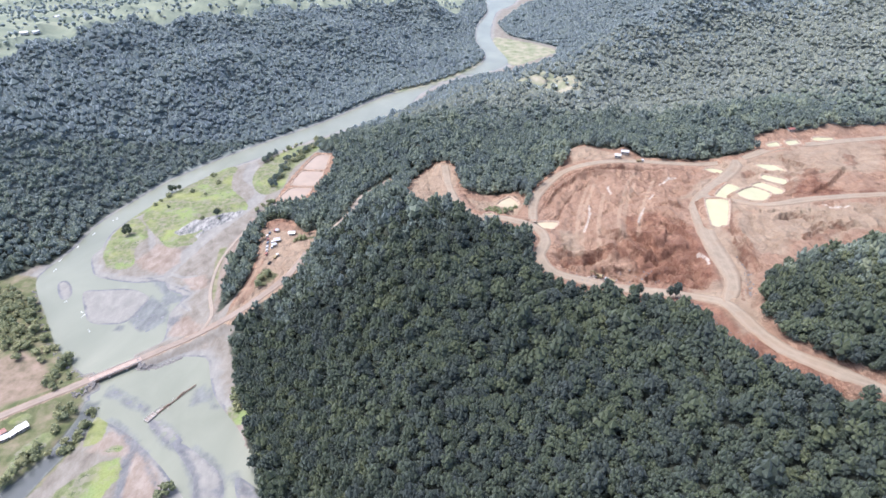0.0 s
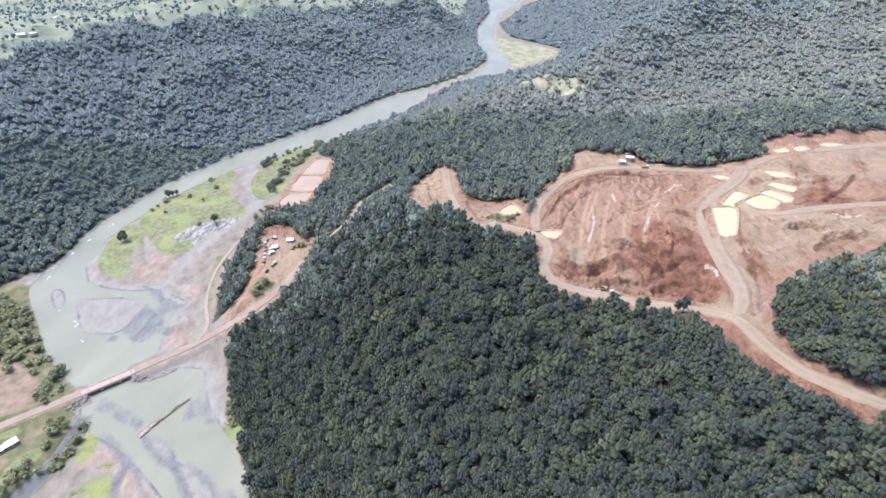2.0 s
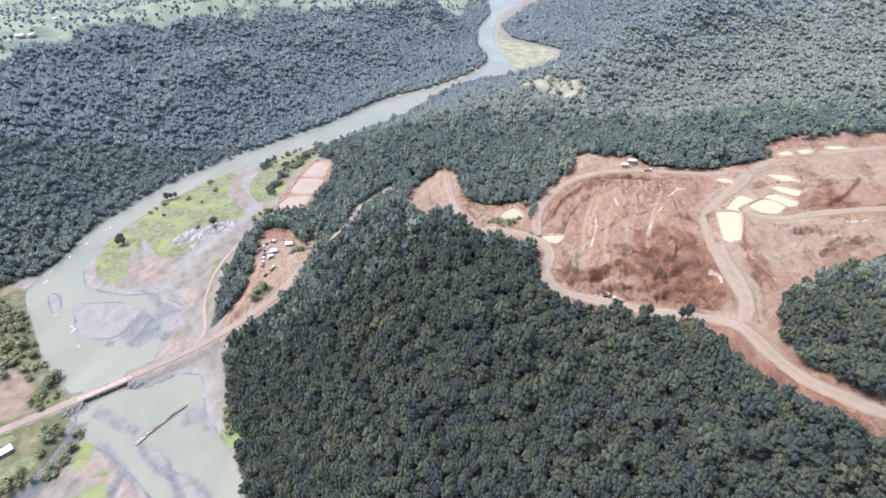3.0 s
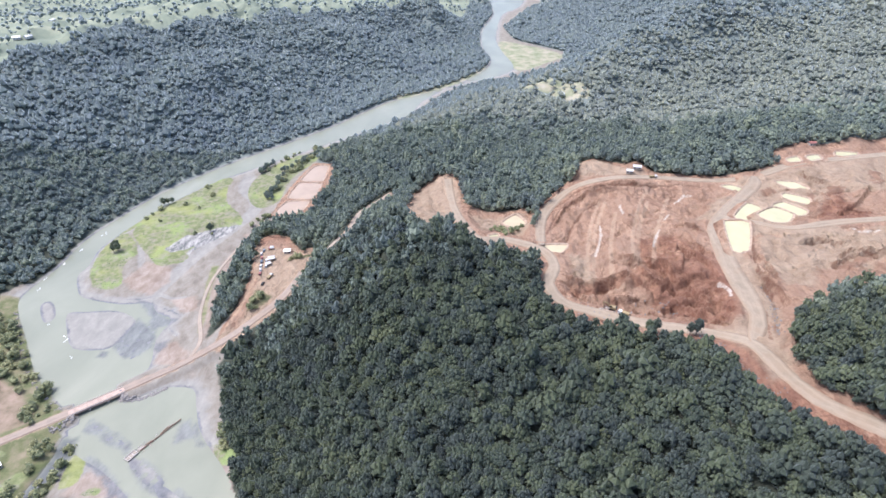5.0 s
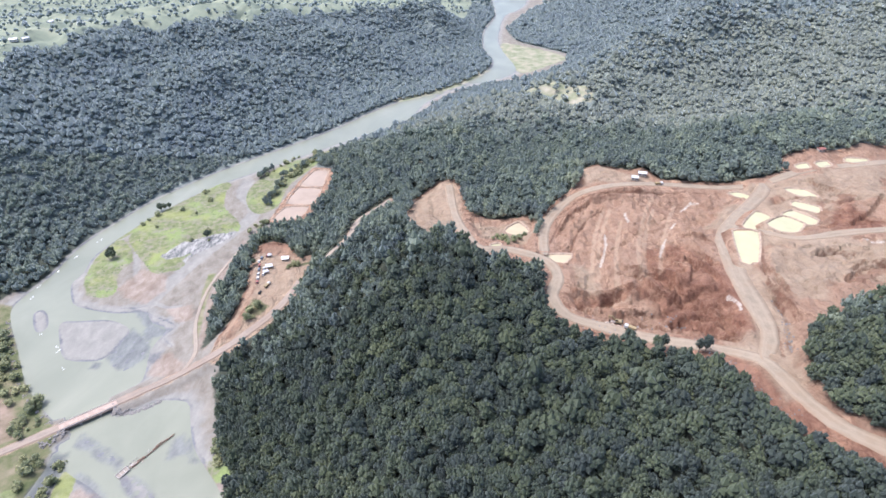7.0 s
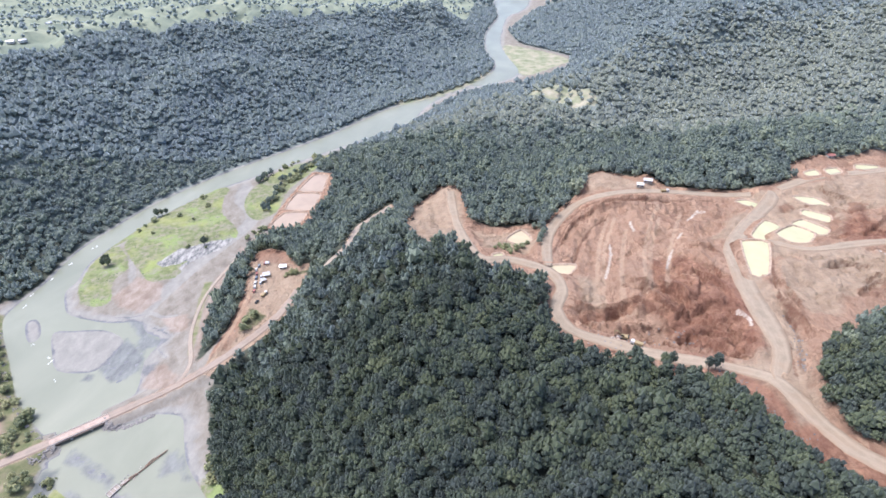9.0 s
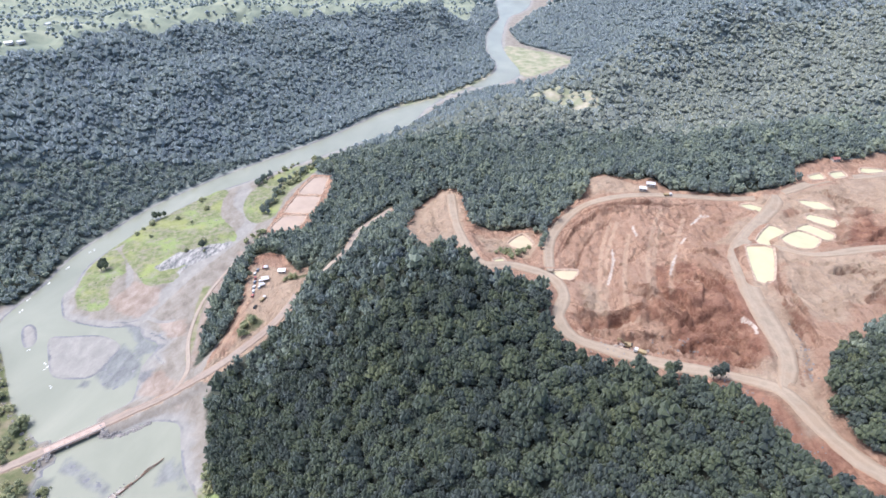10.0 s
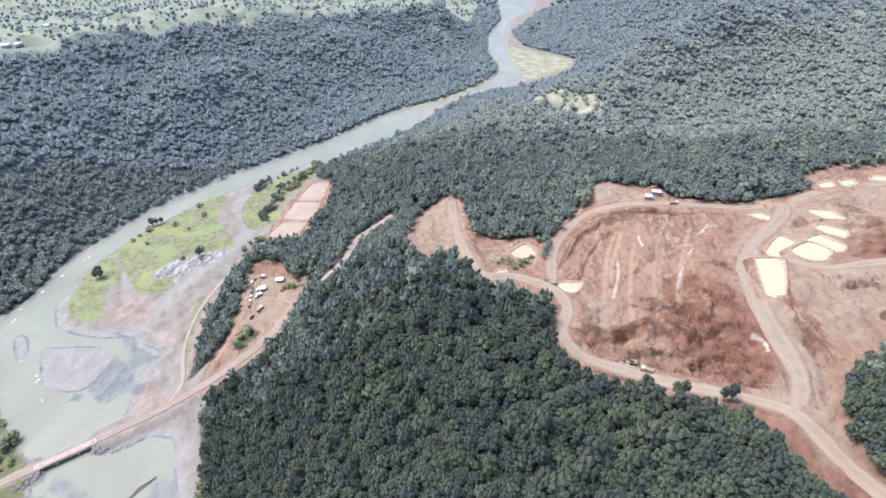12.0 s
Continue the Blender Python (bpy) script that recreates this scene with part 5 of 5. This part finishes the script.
kinds = [tree_kind(i, "dark green broadleaf forest tree with a lumpy crown", NEAR_KINDS[i], group="forest trees on the near hill") for i in range(12)]
set_out(kinds, [tuple(near[i, :2]) for i in order], 0.8, 1.25)
kinds = [tree_kind(i, "lone dark tree on the grassy river island", NEAR_KINDS[i + 3], group="trees on the river island") for i in range(3)]
set_out(kinds, [(-302, 481), (-304, 478), (-300, 479), (-293.5, 568), (-290, 570), (-286.5, 572), (-226.7, 513.2)], 0.9, 1.3)
kinds = [tree_kind(i, "tall thin tree standing beside the haul road", leafy_crown(200 + i, 20, 46, 0.8, 1.7 + 0.2 * i, 1.6, 8.4), group="trees along the haul road") for i in range(3)]
set_out(kinds, [(132.5, 270.5), (135.5, 269.5), (113, 277.5), (116.5, 277)], 1.2, 1.5)


kinds = [tree_kind(i, "spreading olive tree beside the dark creek", crown_arrays(230 + i, 6, 90, 0.6, 2.9, 0.8, 6.6, 1.0), SHRUB, "trees along the creek") for i in range(2)]
set_out(kinds, [(-247, 260), (-253, 265), (-245, 266), (-229, 243), (-233, 236), (-228, 250), (-240, 229), (-249, 221), (-252, 215), (-241, 262)], 0.8, 1.2)


kinds = [tree_kind(i, "young green tree between the ponds and haul road", NEAR_KINDS[i + 6], LEAF_MID_HAZE, "trees between the ponds") for i in range(2)]
set_out(kinds, [(72, 437), (75, 446), (70, 430), (77, 451), (73, 442)], 0.7, 0.95)


kinds = [tree_kind(i, "dark green tree at the edge of the camp", NEAR_KINDS[i + 4], group="trees round the camp") for i in range(3)]
set_out(kinds, [(-175, 470), (-171, 478), (-173, 488), (-168, 496), (-160, 502), (-150, 497), (-142, 489), (-136, 478), (-129, 474), (-121, 474), (-166, 458), (-153, 492), (-163, 493), (-126, 466)], 0.75, 1.1)


def within(poly, n, margin=1.0):
    xs, ys = [p[0] for p in poly], [p[1] for p in poly]
    out = []
    while len(out) < n:
        x, y = rng.uniform(min(xs), max(xs)), rng.uniform(min(ys), max(ys))
        if inside(poly, np.array([x]), np.array([y]))[0] and all(math.hypot(x - a, y - b) > margin for a, b in out):
            out.append((x, y))
    return out


def beside(line, n, lo, hi):
    fine = rounded(line)
    out = []
    for _ in range(n):
        x, y = fine[rng.integers(len(fine))]
        a, d = rng.uniform(0, 2 * np.pi), rng.uniform(lo, hi)
        out.append((x + math.cos(a) * d, y + math.sin(a) * d))
    return out


HEDGE_A = [(-217, 614), (-210, 638), (-202, 660), (-194, 691), (-182, 712), (-164, 731), (-145, 750)]
HEDGE_B = [(-186, 575), (-183, 596), (-184, 634), (-174, 656), (-162, 677), (-152, 694)]
kinds = [tree_kind(i, "dark green tree in the hedgerow between river and basins", NEAR_KINDS[i + 5], LEAF_MID_HAZE, "trees in the riverside hedgerows") for i in range(4)]
set_out(kinds, [p for p in beside(HEDGE_B, 46, 0, 5) + beside(HEDGE_A[1:5], 30, 0, 4) if signed(RIVER, np.array([p[0]]), np.array([p[1]]))[0] > 3], 0.6, 1.05)


bushes = [bush_kind(300 + i, lab) for i, lab in enumerate(["rounded olive bush on the scrubby river bank", "ragged light green bush on the river bank", "spreading yellow-green bush on the river bank", "dense olive thicket on the gravelly river bank"])]
places = within([(-362, 400), (-346, 380), (-322, 352), (-304, 328), (-316, 318), (-350, 322), (-400, 345), (-410, 395)], 165, 1.7)
places += within([(-278, 292), (-262, 296), (-258, 286), (-272, 284)], 9, 2.0)
places += beside([(-246, 262), (-246, 240), (-252, 222), (-256, 205)], 22, 0, 5) + beside([(-231, 262), (-228, 246), (-232, 232)], 14, 0, 3)
places += within([(-160, 186), (-140, 196), (-132, 186), (-150, 172)], 8, 2.0)
places += beside([(-188, 590), (-176, 630), (-166, 668), (-150, 700)], 34, 0, 6) + beside([(-207, 640), (-190, 676), (-160, 706)], 16, 0, 4)
places += beside([(-300, 540), (-280, 580), (-255, 612)], 6, 0, 4) + within(ISLE_B, 7, 6.0)
places += [(44, 428), (48, 423), (53, 431), (40, 433), (58, 436), (36, 425), (63, 444), (47, 436)]
places += beside([(-135, 262), (-140, 280), (-128, 246)], 8, 0, 3) + beside([(-186, 520), (-178, 540)], 8, 0, 4)
places += within([(-370, 393), (-336, 382), (-313, 354), (-291, 328), (-269, 308), (-274, 303), (-295, 315), (-318, 316)], 46, 2.2)
places += within(CAMP_SCRUB, 9, 2.0) + beside([(-135, 455), (-120, 460)], 5, 0, 3)
set_out(bushes, places, 0.85, 2.3)
clumps = [tree_kind(i, "broad olive-green tree on the grassy river bank", crown_arrays(330 + i, 7, 80, 0.7, 3.4, 0.3, 6.4, 0.9), SHRUB, "broad trees on the river bank") for i in range(3)]
set_out(clumps, [(-317, 350), (-289, 309), (-272, 304), (-270, 310), (-272, 296), (-265, 281), (-322, 340), (-351, 374), (-330, 333), (-333, 375), (-308, 311), (-299, 332), (-312, 342), (-341, 366), (-326, 362), (-345, 350), (-336, 344), (-158, 203), (-162, 199)], 0.8, 1.35)


# ---- the bridge, the wreck and the groyne ----
def river_bridge():
    a, b = BRIDGE_A.copy(), BRIDGE_B.copy()
    length, turn = (b - a).length, math.degrees(math.atan2(b.y - a.y, b.x - a.x))
    ob = root("river_bridge", "low gravel-topped steel girder bridge over the river", "bridge", pose((a.x + b.x) / 2, (a.y + b.y) / 2, DECK, 0, 0, turn))
    part("deck", box((length + 4, 6.2, 0.35), (0, 0, 0.12), bevel=0.05), GRAVEL, ob, "deck covered in reddish gravel")
    for y in (-2.7, -0.9, 0.9, 2.7):
        bm = box((length + 2, 0.14, 0.9), (0, y, -0.55))
        box((length + 2, 0.5, 0.08), (0, y, -1.02), bm=bm)
        part("girder", bm, CONCRETE, ob, "weathered pale girder")
    for y in (-3.05, 3.05):
        part("kerb", box((length + 4, 0.3, 0.35), (0, y, 0.45), bevel=0.04), CONCRETE, ob)
    for x in (-length * 0.18, length * 0.2):
        pier = part("pier", box((1.6, 6.8, 0.8), (x, 0, -1.45), bevel=0.08), CONCRETE, ob)
        for y in (-2.6, 0, 2.6):
            part("column", rod((x, y, -4.6), (x, y, -1.8), 0.5, sides=10), CONCRETE, pier)
    for x in (-length / 2 - 0.6, length / 2 + 0.6):
        part("abutment", box((2.4, 7.4, 4.0), (x, 0, -2.1), bevel=0.15), CONCRETE, ob)


def sunken_wreck():
    """The broken old crossing: one pale slab end and a string of beams and pipe."""
    ob = root("collapsed_bridge", "collapsed old bridge lying broken in the shallow river", "bridge", pose(-190.5, 257.5, 0, 0, 0, 60))
    part("deck_slab", box((7.4, 3.8, 0.2), (0, 0, 0.45), (3, -2, 0), 0.05), TIMBER, ob, "grey broken deck slab")
    for y in (-1.9, 1.9):
        part("rail", box((7.4, 0.22, 0.45), (0, y, 0.85), (3, -2, 0)), CONCRETE, ob, "whitish side rail")
    for x in (-3.5, -1.2, 1.2, 3.5):
        part("crossbeam", box((0.3, 3.8, 0.3), (x, 0, 0.8), (3, -2, 0)), CONCRETE, ob)
    r = random.Random(4)
    for i in range(9):
        x, off = 5.2 + i * 3.2, -0.9 + 0.9 * math.sin(i * 1.3) - i * 0.16
        part("beam", box((r.uniform(3, 5), 0.35, 0.45), (x, off, 0.4 + 0.08 * (i % 3)), (r.uniform(-8, 8), r.uniform(-6, 6), r.uniform(-16, 8)), 0.04), TIMBER if i % 3 == 1 else RUST, ob)
    for i in range(16):
        x = 4.5 + abs(r.gauss(0, 7.0))
        part("plank", box((r.uniform(1.2, 3.4), r.uniform(0.3, 1.5), 0.14), (x, -0.6 - x * 0.08 + r.gauss(0.5, 1.0), 0.22 + 0.1 * (i % 3)), (r.uniform(-9, 9), r.uniform(-5, 5), r.uniform(-50, 50))), PLANK if i % 3 else TIMBER, ob)
    for i in range(5):
        part("boulder", rod((2 + i * 2.2, 1.8 + r.uniform(-0.6, 1.2), -0.5), (2 + i * 2.2 + 0.3, 1.9, 0.35), r.uniform(0.5, 0.9), 0.3, 6), STONE, ob)
    bm = rod((5, -1.4, 0.7), (18, -2.2, 0.6), 0.3)
    rod((18, -2.2, 0.6), (34, -3.4, 0.9), 0.3, bm=bm)
    part("pipe", bm, RUST, ob, "long rusty pipe")


def rubble(name, line, n, lo, hi, wide, label, seed):
    """A bank of broken stones along a line."""
    r = np.random.default_rng(seed)
    fine, vs, fs = rounded(line), [], []
    for i in range(n):
        x, y = fine[r.integers(len(fine))]
        x, y = x + r.normal(0, wide), y + r.normal(0, wide)
        s = r.uniform(lo, hi)
        v = ICO_V * s * r.uniform(0.65, 1.25, (len(ICO_V), 1)) * np.array([1.2, 1, 0.75])
        a = r.uniform(0, 6.28)
        v = np.stack([v[:, 0] * math.cos(a) - v[:, 1] * math.sin(a) + x, v[:, 0] * math.sin(a) + v[:, 1] * math.cos(a) + y, v[:, 2]], 1)
        vs.append((v, x, y)), fs.append(ICO_F + i * len(ICO_V))
    z = height(np.array([v[1] for v in vs]), np.array([v[2] for v in vs]))[0]
    verts = np.concatenate([v + np.array([0, 0, max(h, -0.25) + 0.1]) for (v, _, _), h in zip(vs, z)])
    return tagged(link_mesh(name, verts, np.concatenate(fs), STONE), label, "rubble", kind="stuff")


river_bridge()
sunken_wreck()
rubble("stone_groyne", [(-219.5, 306), (-217.5, 303.2), (-213, 302), (-208, 302.5), (-202, 305), (-197, 307.8), (-191, 312)], 260, 0.4, 1.1, 0.8, "heap of grey broken stone guarding the bridge end", 5)
rubble("bank_riprap", [(-343, 392), (-318, 358), (-296, 328), (-274, 308), (-252, 292)], 170, 0.25, 0.7, 0.9, "grey stones lining the eroded river bank", 6)
rubble("abutment_stones", [(-248, 276), (-243, 281), (-240, 286)], 60, 0.4, 1.0, 1.6, "loose grey stones below the bridge end", 7)
rubble("haul_bank_rubble", HAUL_BANK[1:], 150, 0.15, 0.55, 2.6, "loose broken stone on the red bank below the haul road", 9)
rubble("pit_road_boulders", [(175, 262), (180, 275), (186, 292), (192, 312)], 60, 0.2, 0.7, 1.2, "pale boulders edging the pit road", 10)
rubble("mine_boulders", [(88, 303), (100, 306), (112, 300), (125, 306), (140, 300)], 90, 0.25, 0.8, 4.5, "loose pale boulders on the stripped mine floor", 8)


FOAM = [(-290, 366, 1.6, 0.8, 40), (-286, 361, 2.2, 1.0, 60), (-310, 380, 1.6, 0.6, 30), (-273, 343, 1.5, 0.8, 50), (-346, 440, 3.2, 0.7, 85), (-342, 462, 3.4, 0.8, 88), (-338, 484, 3.0, 0.7, 80), (-330, 512, 3.0, 0.8, 70), (-343, 425, 2.6, 0.7, 100)]


def foam_patches(places):
    """White water where the current breaks over stones: low frothy pats on the river."""
    r = np.random.default_rng(12)
    vs, fs, count = [], [], 0
    for x, y, long, wide, turn in places:
        for k in range(3):
            n, a = 9, radians(turn)
            ox, oy = r.normal(0, long * 0.5), r.normal(0, wide * 0.8)
            ang = np.arange(n) / n * 2 * np.pi
            rad = r.uniform(0.45, 1.1, n)
            px, py = np.cos(ang) * rad * long * 0.6 + ox, np.sin(ang) * rad * wide * 0.6 + oy
            ring = np.stack([x + px * math.cos(a) - py * math.sin(a), y + px * math.sin(a) + py * math.cos(a), np.full(n, -0.02)], 1)
            mid_ = ring.mean(0) + np.array([0, 0, 0.16])
            vs.append(np.vstack([ring, mid_]))
            fs.append(np.array([(i, (i + 1) % n, n) for i in range(n)]) + count)
            count += n + 1
    return tagged(link_mesh("river_foam", np.concatenate(vs), np.concatenate(fs), WHITE, True), "small white patches of broken water on the river", "foam", kind="stuff")


foam_patches(FOAM)


# ---- camp, houses and machines ----
def vehicle(paint, label, long=4.6, tall=1.0, cargo=False):
    ob = root("parked_truck" if cargo else "parked_car", label, "truck" if cargo else "car", group="vehicles parked at the camp")
    w = 1.8 if not cargo else 2.2
    if cargo:
        part("chassis", box((long, w * 0.6, 0.25), (0, 0, 0.75)), BLACK, ob)
        body = part("cargo_bed", box((long * 0.64, w, 1.25), (-long * 0.17, 0, 1.5), bevel=0.06), paint, ob)
        cab = part("cab", prism([(long * 0.18, 0.7), (long * 0.5, 0.7), (long * 0.5, 1.5), (long * 0.44, 2.35), (long * 0.18, 2.35)], w * 0.95), WHITE, ob, "white cab")
        part("windscreen", box((0.05, w * 0.8, 0.7), (long * 0.475, 0, 1.9), (0, -20, 0)), GLASS, cab)
    else:
        body = part("body", prism([(-long / 2, 0.35), (long / 2, 0.35), (long / 2, 0.85), (long * 0.22, 1.0), (-long / 2, 1.02)], w), paint, ob)
        cab = part("cabin", prism([(long * 0.22, 1.0), (long * 0.08, 1.6), (-long * 0.36, 1.62), (-long * 0.46, 1.02)], w * 0.86), GLASS, ob, "dark windowed cabin")
        part("roof", box((long * 0.42, w * 0.82, 0.07), (-long * 0.14, 0, 1.64), bevel=0.02), paint, cab)
    for x in (-long * 0.32, long * 0.32):
        for y in (-w / 2 + 0.08, w / 2 - 0.08):
            part("wheel", rod((x, y - 0.12, 0.36), (x, y + 0.12, 0.36), 0.36 if not cargo else 0.46, sides=12), BLACK, ob)
    return ob


def put_down(ob, x, y, turn, first=True):
    m = pose(x, y, z_at(x, y) + 0.02, 0, 0, turn)
    if first:
        ob.matrix_basis = m
        return ob
    return copy_thing(ob, m)


white_car, red_car, blue_car = vehicle(WHITE, "white pickup parked in the camp's row"), vehicle(RED, "red car parked in the camp's row"), vehicle(BLUE, "blue car parked in the camp's row")
truck = vehicle(YELLOW, "yellow dump truck parked at the camp", 6.8, cargo=True)
dark_car = vehicle(BLACK, "black vehicle parked by the camp track")
row = [(-163, 462.4), (-160.9, 456.3), (-159.8, 450.4), (-158.6, 443.7), (-157.5, 438.0), (-156.5, 432.4), (-162, 467.7), (-158, 471.5), (-155.9, 452), (-154.2, 443.6)]
cycle = [white_car, red_car, blue_car, white_car, white_car, red_car, blue_car, red_car, white_car, white_car]
seen_kinds = set()
for (x, y), ob in zip(row, cycle):
    put_down(ob, x, y, 98 + rng.uniform(-10, 10), ob not in seen_kinds)
    seen_kinds.add(ob)
put_down(dark_car, -150.5, 418.4, 80)
put_down(truck, -147, 428, 70)


def tent(w, d, x, y, turn, label):
    ob = root("tent", label, "tent", pose(x, y, z_at(x, y), 0, 0, turn), "tents at the camp")
    bm = bmesh.new()
    ring = [bm.verts.new(p) for p in ((-w / 2, -d / 2, 2.4), (w / 2, -d / 2, 2.4), (w / 2, d / 2, 2.4), (-w / 2, d / 2, 2.4))]
    ridge = [bm.verts.new((-w * 0.22, 0, 3.7)), bm.verts.new((w * 0.22, 0, 3.7))]
    low = [bm.verts.new((v.co.x, v.co.y, 2.05)) for v in ring]
    bm.faces.new((ring[0], ring[1], ridge[1], ridge[0])), bm.faces.new((ring[2], ring[3], ridge[0], ridge[1]))
    bm.faces.new((ring[1], ring[2], ridge[1])), bm.faces.new((ring[3], ring[0], ridge[0]))
    for i in range(4):
        bm.faces.new((ring[i], low[i], low[(i + 1) % 4], ring[(i + 1) % 4]))
    part("canopy", bm, WHITE, ob, "white canopy with a short valance")
    for px in (-w / 2 + 0.1, w / 2 - 0.1):
        for py in (-d / 2 + 0.1, d / 2 - 0.1):
            part("pole", rod((px, py, -0.2), (px, py, 2.4), 0.06, sides=6), TIN, ob)


def house(name, w, d, tall, x, y, turn, roof, label, wall=None, sink=0.3):
    ob = root(name, label, "house" if name == "house" else "hut", pose(x, y, z_at(x, y) - 0.1, 0, 0, turn))
    bm = bmesh.new()
    for sx_, sy_, size in ((0, -d / 2, (w, 0.15, tall)), (0, d / 2, (w, 0.15, tall)), (-w / 2, 0, (0.15, d - 0.15, tall)), (w / 2, 0, (0.15, d - 0.15, tall))):
        box(size, (sx_, sy_, tall / 2 - 0.3), bm=bm)
    part("wall", bm, wall or WALL, ob)
    rise = d * 0.2
    part("roof", prism([(-d / 2 - 0.5, tall - 0.35), (0, tall - 0.3 + rise), (d / 2 + 0.5, tall - 0.35), (d / 2 + 0.5, tall - 0.23), (0, tall - 0.18 + rise), (-d / 2 - 0.5, tall - 0.23)], w + 0.9), roof, ob).rotation_euler = (0, 0, radians(90))
    part("door", box((0.95, 0.08, 2.0), (w * 0.15, -d / 2 - 0.1, 0.75)), TIMBER, ob)
    for fx_ in (-0.3, 0.36):
        part("window", box((1.1, 0.06, 0.9), (w * fx_, -d / 2 - 0.09, 1.3)), GLASS, ob)
    return ob


tent(6.0, 5.2, -151.9, 454, 20, "white canopy tent standing in the roadside camp")
tent(4.4, 3.8, -152.5, 446, 35, "small white canopy tent among parked vehicles")
tent(3.6, 3.2, -155.5, 470.5, 10, "small pale canopy tent at the camp's end")
house("site_hut", 5.4, 4.0, 2.8, -140.6, 465.5, 5, TIN, "small site hut with a white tin roof")
house("house", 6.0, 4.6, 3.0, -267.0, 248.5, 48, TIN, "house with a whitish tin roof by the road")
house("house", 5.0, 3.6, 2.6, -270.6, 244.0, 58, TIN, "low house with a pale tin roof")
house("house", 4.4, 3.4, 2.6, -274.5, 240.5, 35, TIN, "small pale-roofed house beside a field")
house("house", 4.0, 3.4, 2.8, -277.5, 244.5, 51, REDTIN, "small house with a red tin roof")
house("site_hut", 6.5, 4.0, 2.8, 171, 506, -15, TIN, "white-roofed site hut at the mine's far edge")
house("site_hut", 5.0, 3.6, 2.8, 163, 500, -15, WHITE, "small white site hut near the upper haul road")
house("site_hut", 6.0, 4.0, 2.8, 339, 537, 10, REDTIN, "red-roofed hut above the upper settling ponds")
for x, y, turn in ((-578, 850, 20), (-566, 856, 60), (-528, 930, 10), (-640, 1035, 75), (-720, 1010, 30)):
    house("house", 9.0, 6.0, 3.2, x, y, turn, TIN, "distant farmhouse with a pale tin roof among scrub", WHITE)


def excavator(x, y, turn, label):
    ob = root("excavator", label, "excavator", pose(x, y, z_at(x, y), 0, 0, turn), "machines in the mine")
    for side in (-1.15, 1.15):
        part("track", prism([(-1.9, 0.45), (-1.6, 0.05), (1.6, 0.05), (1.9, 0.45), (1.6, 0.9), (-1.6, 0.9)], 0.6), BLACK, ob).location.y = side
    body = part("body", box((3.4, 2.6, 1.1), (-0.5, 0, 1.6), bevel=0.1), YELLOW, ob, "yellow engine body")
    part("counterweight", box((0.8, 2.6, 1.3), (-2.3, 0, 1.7), bevel=0.2), BLACK, body)
    cab = part("cab", box((1.5, 1.0, 1.6), (0.7, 0.75, 2.5), bevel=0.1), YELLOW, ob)
    part("window", box((1.2, 1.04, 0.9), (0.85, 0.75, 2.7)), GLASS, cab)
    part("boom", prism([(0.9, 1.7), (1.4, 1.7), (3.6, 4.0), (5.6, 4.0), (5.6, 4.4), (3.4, 4.6)], 0.45), YELLOW, ob)
    part("stick", prism([(5.3, 4.7), (5.8, 4.5), (5.2, 1.4), (4.9, 1.5)], 0.35), YELLOW, ob)
    part("bucket", prism([(5.2, 1.5), (4.3, 1.2), (4.1, 0.5), (4.8, 0.2), (5.3, 0.6)], 1.1), RUST, ob)


excavator(100, 304, 160, "yellow excavator at the foot of the pit slope")
for (x, y, turn), ob in zip([(105, 297.5, 150), (182, 493, 5)], [truck] * 2):
    z = z_at(x, y)
    c = put_down(ob, x, y, turn, False)
    c.matrix_basis = pose(x, y, z + 0.3, 0, 0, turn)
    tagged(c, "dump truck standing on the mine's haul road", "truck", "machines in the mine")
